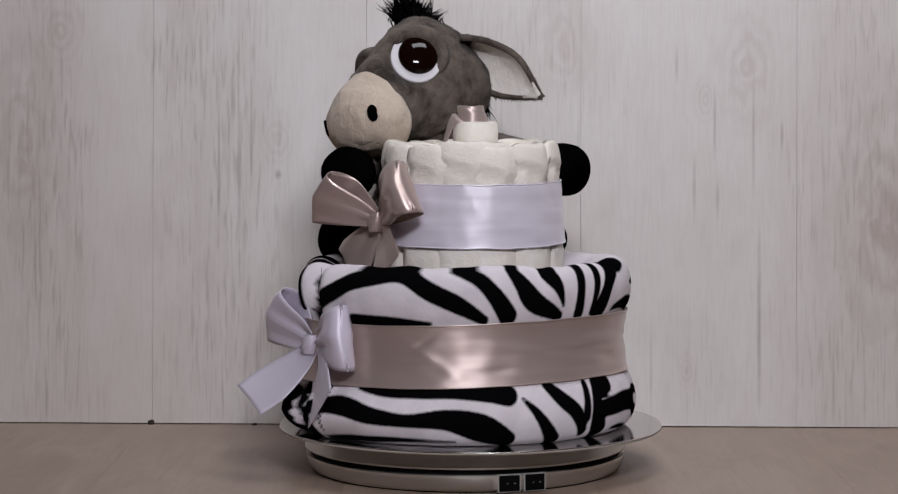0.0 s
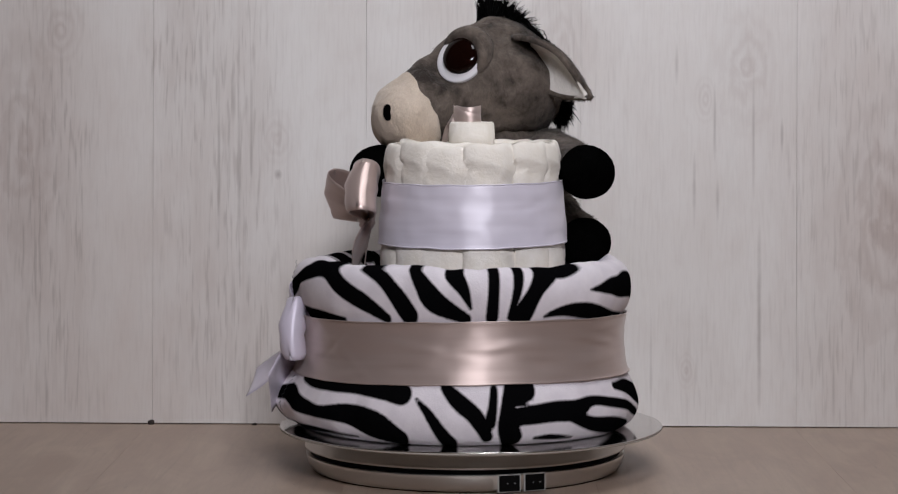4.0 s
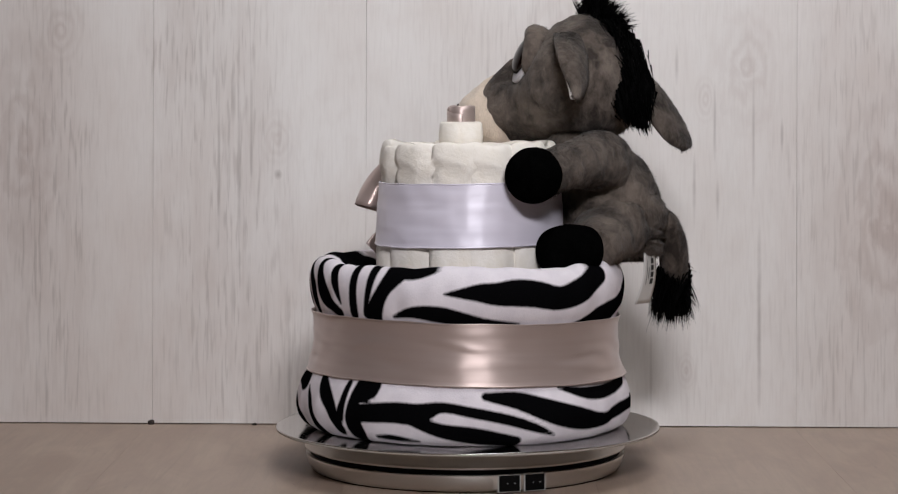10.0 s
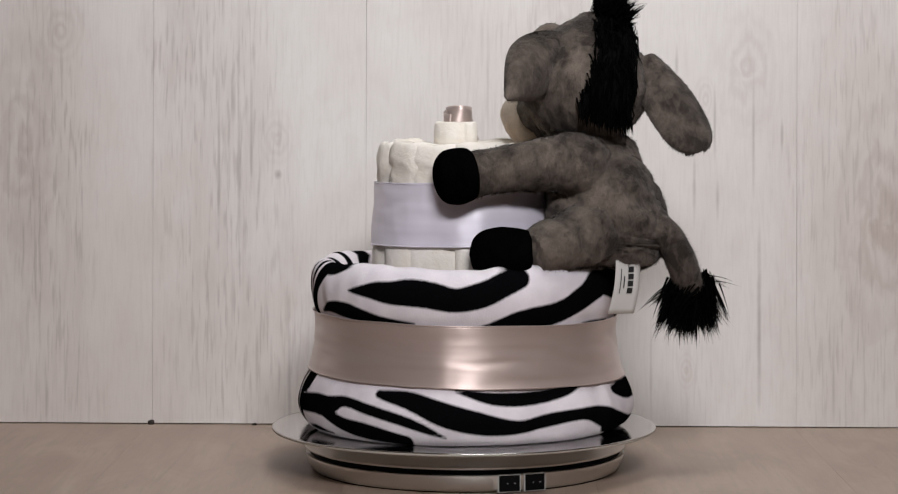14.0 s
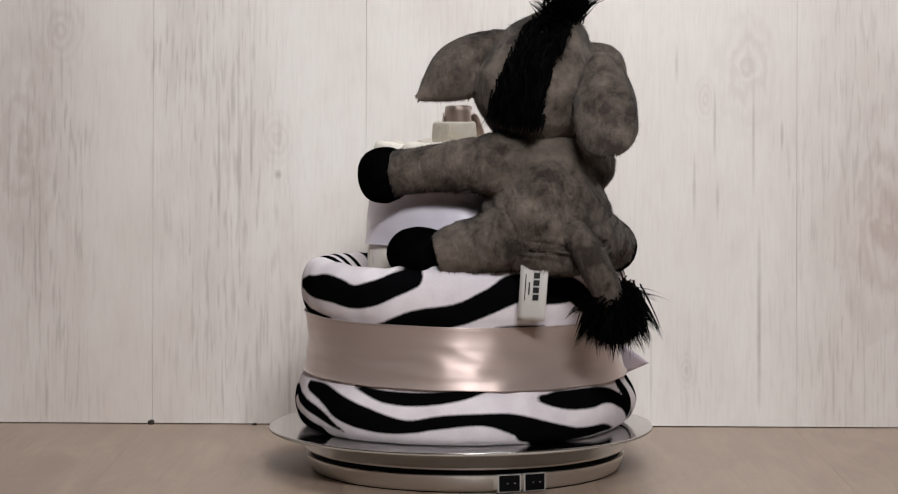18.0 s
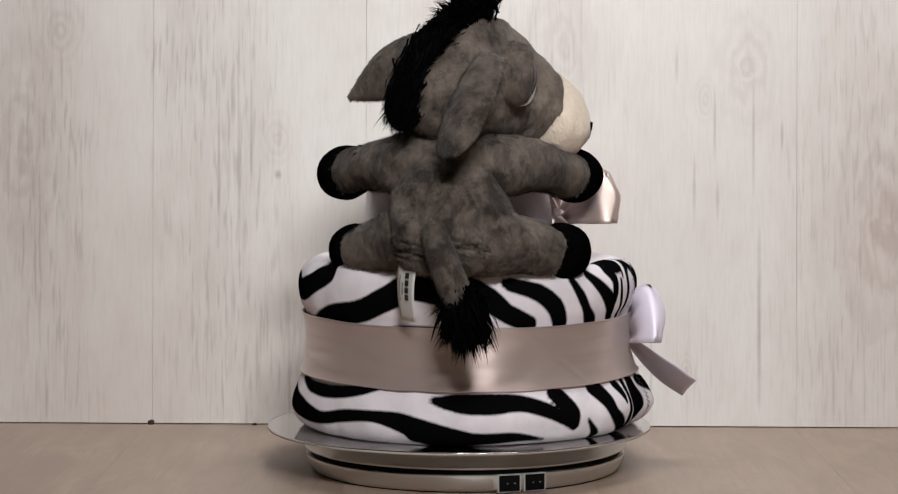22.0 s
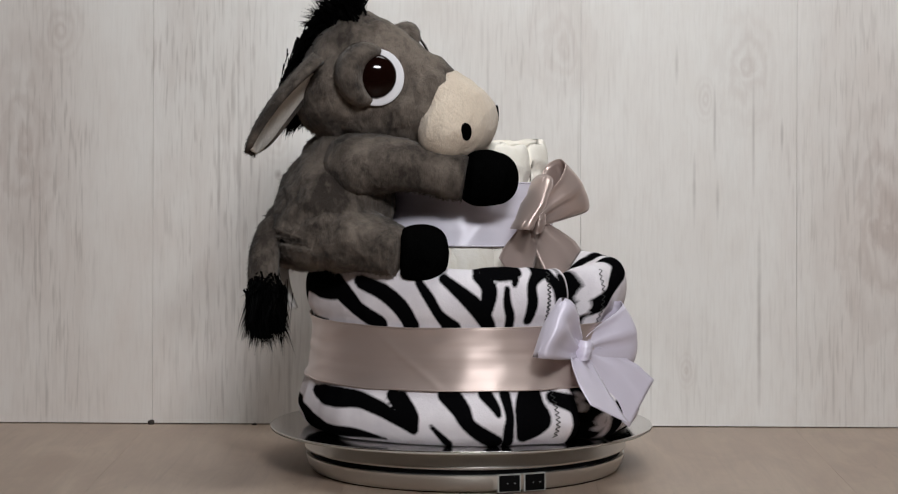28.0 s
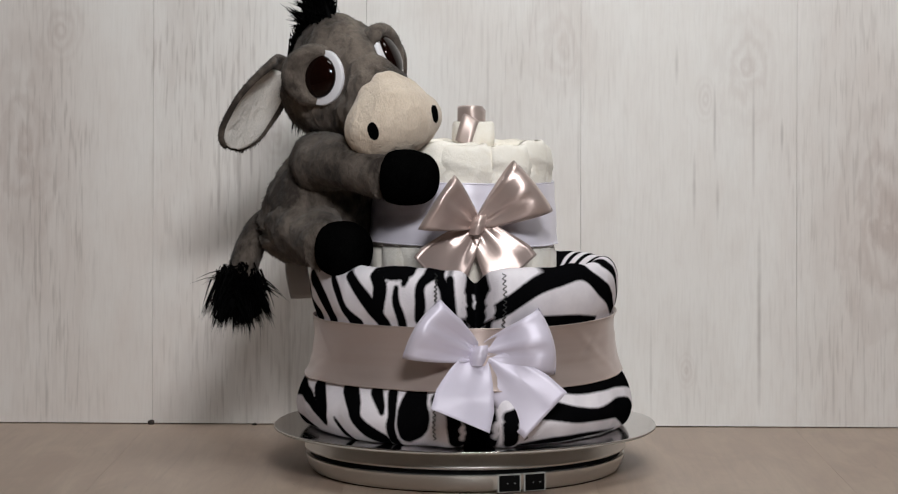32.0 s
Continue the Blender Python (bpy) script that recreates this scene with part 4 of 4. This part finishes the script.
def donkey():
    t = thing("plush_donkey", 0.163, "grey plush donkey soft toy with black hooves hugging the upper tier", "soft toy")
    head = part("head", head_loft(HEAD, n=72, steps=8, slant=0.009, front=False), GREY_PLUSH, t)
    muzzle = part("muzzle", head_loft(MUZZLE, slant=0.010), BEIGE_PLUSH, t, "beige plush muzzle")
    for s in (-1, 1):
        part("nostril", disc(hd(0.0518, s * 0.0256, 0.2827), FWD * 0.78 + SIDE * (0.62 * s) - UP * 0.1, UP, 0.0043, 0.0067, 0.0012, 0.0006), BLACK_PLUSH, muzzle, "black felt nostril")
        eye(t, s)
    ears = [ear(t, s) for s in (-1, 1)]
    torso = part("torso", limb([(-0.030, 0.090, 0.272), (-0.029, 0.092, 0.258), (-0.027, 0.097, 0.236), (-0.028, 0.109, 0.208), (-0.030, 0.115, 0.187), (-0.031, 0.114, 0.170), (-0.031, 0.113, 0.1635)],
                               [0.018, 0.029, 0.038, 0.0460, 0.0465, 0.038, 0.014], 7, 56, 0.98, 0.10, 3), GREY_PLUSH, t)
    limbs = []
    for pts, rad, a, b, r in (
            ([(-0.022, 0.098, 0.238), (-0.002, 0.104, 0.240), (0.030, 0.090, 0.241), (0.071, 0.058, 0.2345)], [0.014, 0.0265, 0.0205, 0.0178], (0.071, 0.058, 0.2345), (0.0940, 0.040, 0.230), 0.0205),
            ([(-0.036, 0.098, 0.238), (-0.053, 0.097, 0.240), (-0.076, 0.070, 0.241), (-0.0945, 0.024, 0.2318)], [0.014, 0.0265, 0.0205, 0.0175], (-0.0935, 0.023, 0.2322), (-0.0885, -0.016, 0.230), 0.0203)):
        limbs.append(part("foreleg", limb(pts, rad, 12, 36, 0.95, 0.10, 1), GREY_PLUSH, t))
        part("hoof", hoof(a, b, r), BLACK_PLUSH, limbs[-1], "black plush hoof")
    for pts, rad, a, b, r in (
            ([(-0.024, 0.112, 0.190), (-0.004, 0.113, 0.189), (0.023, 0.106, 0.183), (0.051, 0.096, 0.1755)], [0.012, 0.0310, 0.0250, 0.0190], (0.051, 0.096, 0.1755), (0.072, 0.056, 0.1750), 0.0195),
            ([(-0.034, 0.112, 0.190), (-0.051, 0.112, 0.190), (-0.073, 0.093, 0.184), (-0.095, 0.072, 0.1765)], [0.012, 0.0320, 0.0262, 0.0200], (-0.095, 0.072, 0.1765), (-0.1005, 0.038, 0.1765), 0.0208)):
        limbs.append(part("hind_leg", limb(pts, rad, 12, 36, 0.86, 0.10, 2), GREY_PLUSH, t))
        part("hoof", hoof(a, b, r), BLACK_PLUSH, limbs[-1], "black plush hoof")
    tail = part("tail", limb([(-0.031, 0.148, 0.197), (-0.036, 0.160, 0.190), (-0.046, 0.167, 0.170), (-0.057, 0.169, 0.148), (-0.059, 0.169, 0.143)], [0.010, 0.0105, 0.0115, 0.0105, 0.004], 5, 18, 1.0, 0.05), GREY_PLUSH, t)
    rnd = random.Random(11)
    roots = []
    c = Vector((-0.060, 0.168, 0.149))
    across, outward = Vector((-0.85, 0.53, 0)), Vector((0.53, 0.85, 0))
    for _ in range(170):
        d = across * rnd.uniform(-0.95, 1.0) + outward * rnd.gauss(0, 0.14) + Vector((0, 0, -0.74 + rnd.gauss(0, 0.28)))
        start = c + across * rnd.gauss(0, 0.006) + outward * rnd.gauss(0, 0.003) + Vector((0, 0, rnd.uniform(-0.008, 0.006)))
        roots += lock(start, d.normalized(), rnd.uniform(0.027, 0.040), 24, 0.0036, 0.55, rnd)
    blades(roots, tail, "tail_tuft", BLACK_FUR, 0.0010, "black long-haired tail tuft")
    # mane from forehead to nape
    line = smooth_line([(-0.040, 0.3690), (-0.056, 0.366), (-0.072, 0.357), (-0.086, 0.341), (-0.094, 0.323), (-0.0955, 0.308), (-0.094, 0.297)], 8)
    roots = []
    for _ in range(460):
        k = rnd.random()
        q = line[int(k * (len(line) - 1))]
        p = hd(q[0], 0.007 + max(-1.6, min(1.6, rnd.gauss(0, 1))) * (0.0045 + 0.0055 * k), q[1] - 0.003)
        out = (p - hd(-0.045, 0, 0.312)).normalized()
        p = p + out * 0.002
        top = max(0.0, 1 - k * 3.2)
        d = out * (0.66 + 0.34 * top) + SIDE * rnd.gauss(0, 0.14 + 0.22 * top) + UP * (0.6 * top) + FWD * rnd.gauss(-0.2, 0.35) * (0.12 + top) - UP * 0.95 * (1 - top)
        roots += lock(p, d.normalized(), rnd.uniform(0.012, 0.021) + 0.012 * top * rnd.random(), 20, 0.0030, 0.35 * (1 - top), rnd)
    blades(roots, head, "mane", BLACK_FUR, 0.0009, "black long-haired mane")
    # sewn-in label at the rump
    tl, tr = Vector((0.0015, 0.1400, 0.170)), Vector((-0.0165, 0.1500, 0.170))
    bl, br = Vector((0.0015, 0.1330, 0.129)), Vector((-0.0145, 0.1460, 0.129))
    rows = [[tl.lerp(tr, i / 6).lerp(bl.lerp(br, i / 6), j / 10) + Vector((0.3, 0.9, 0)) * 0.003 * math.sin(math.pi * j / 10) for i in range(7)] for j in range(11)]
    tag = part("label", skin(rows, closed=False), LABEL, t, "white sewn-in fabric label with black writing")
    so = tag.modifiers.new("thick", "SOLIDIFY")
    so.thickness = 0.0005
    nrm = Vector((0.45, 0.89, 0.1)).normalized()

    def bar(u0, u1, v0, v1):
        bm = bmesh.new()
        def at(u, v):
            return tl.lerp(tr, u).lerp(bl.lerp(br, u), v) + Vector((0.3, 0.9, 0)) * 0.003 * math.sin(math.pi * v) + nrm * 0.0008
        grid = [[bm.verts.new(at(u0 + (u1 - u0) * i / 2, v0 + (v1 - v0) * j / 4)) for i in range(3)] for j in range(5)]
        for j in range(4):
            for i in range(2):
                bm.faces.new((grid[j][i], grid[j][i + 1], grid[j + 1][i + 1], grid[j + 1][i]))
        return bm
    for v0, v1, u0, u1 in ((0.13, 0.23, 0.50, 0.72), (0.26, 0.36, 0.50, 0.72), (0.39, 0.49, 0.50, 0.72), (0.52, 0.62, 0.50, 0.72), (0.30, 0.52, 0.33, 0.38), (0.16, 0.62, 0.20, 0.235)):
        part("print_bar", bar(u0, u1, v0, v1), INK, tag, "black printed bar")
    return t, head, muzzle, ears, torso, limbs, tail


# ---- assembly ----
planks()
chips()
turntable()
cake_board()
blanket()


def waist(az, v):
    z = 0.0790 + 0.0455 * v + 0.0028 * math.cos(math.radians(az + 62))
    r = float(np.interp(z, [p[1] for p in PROFILE[5:14]], [p[0] for p in PROFILE[5:14]]))
    low = max(0.0, 1 - abs(z - 0.052) / 0.045)
    r += 0.012 * bump(az, 214, 42) * (0.35 + 0.65 * low) + 0.005 * bump(az, 15, 40) - (0.0055 * bump(az, 296, 34) + 0.003 * bump(az, 115, 30)) * min(1, max(0, (z - 0.08) / 0.04))
    return r + 0.0024 + 0.0062 * bump(az, SEAM_AZ, 15)


ribbon_band("lower_ribbon", "wide taupe satin ribbon round the zebra blanket", TAUPE, waist, 0.0790, 0.1245, 0.0028, -62, seed=2.0, folds=32, sag=0.003)
diaper_tier()
ribbon_band("upper_ribbon", "wide lilac satin ribbon round the diaper tier", LILAC, lambda az, v: 0.0742 - 0.0034 * v, 0.179, 0.2265, 0.0015, 100, *TIER, seed=5.0, folds=6)
top_roll()
bow("lilac_bow", "lilac satin bow tied on the lower ribbon", PALE_LILAC, -152.5, 0.1240, 0.1040, [(9, 0.056, 0.000, -0.4), (153, 0.052, 0.014, 0.5)], [(-42, 0.064, 0.019, 0.1), (-112, 0.045, 0.051, 0.05)], 0.0240, puff=0.012, pinch=0.52, blunt=0.09)
bow("taupe_bow", "taupe satin bow tied on the lilac ribbon", TAUPE_SOFT, -150.0, 0.0700, 0.1960, [(33, 0.053, 0.003, -0.4), (150, 0.040, 0.034, 0.4)], [(-53, 0.046, 0.012, -0.2), (-131, 0.052, 0.014, 0.3)], 0.0228, puff=0.014, pinch=0.64, blunt=0.03)
DONKEY = donkey()


def pile():
    """Short pile on the plush parts."""
    t, head, muzzle, ears, torso, limbs, tail = DONKEY
    for ob, count, mat, k in [(head, 24000, GREY_PILE, 0.0032), (muzzle, 7000, BEIGE_PILE, 0.0016), (torso, 22000, GREY_PILE, 0.0036), (tail, 3500, GREY_PILE, 0.0036)] + [(o, 9000, GREY_PILE, 0.0036) for o in limbs] + [(o, 5000, GREY_PILE, 0.0028) for o in ears]:
        p = blades(fuzz(ob, count, k, 7), ob, "fur", mat, 0.00040)
        p["kind"] = "stuff"


pile()


def motions():
    for ob, z in TURNING:
        walk(ob, [(t, pose(0, 0, z, 0, 0, a)) for t, a in TURN])


motions()
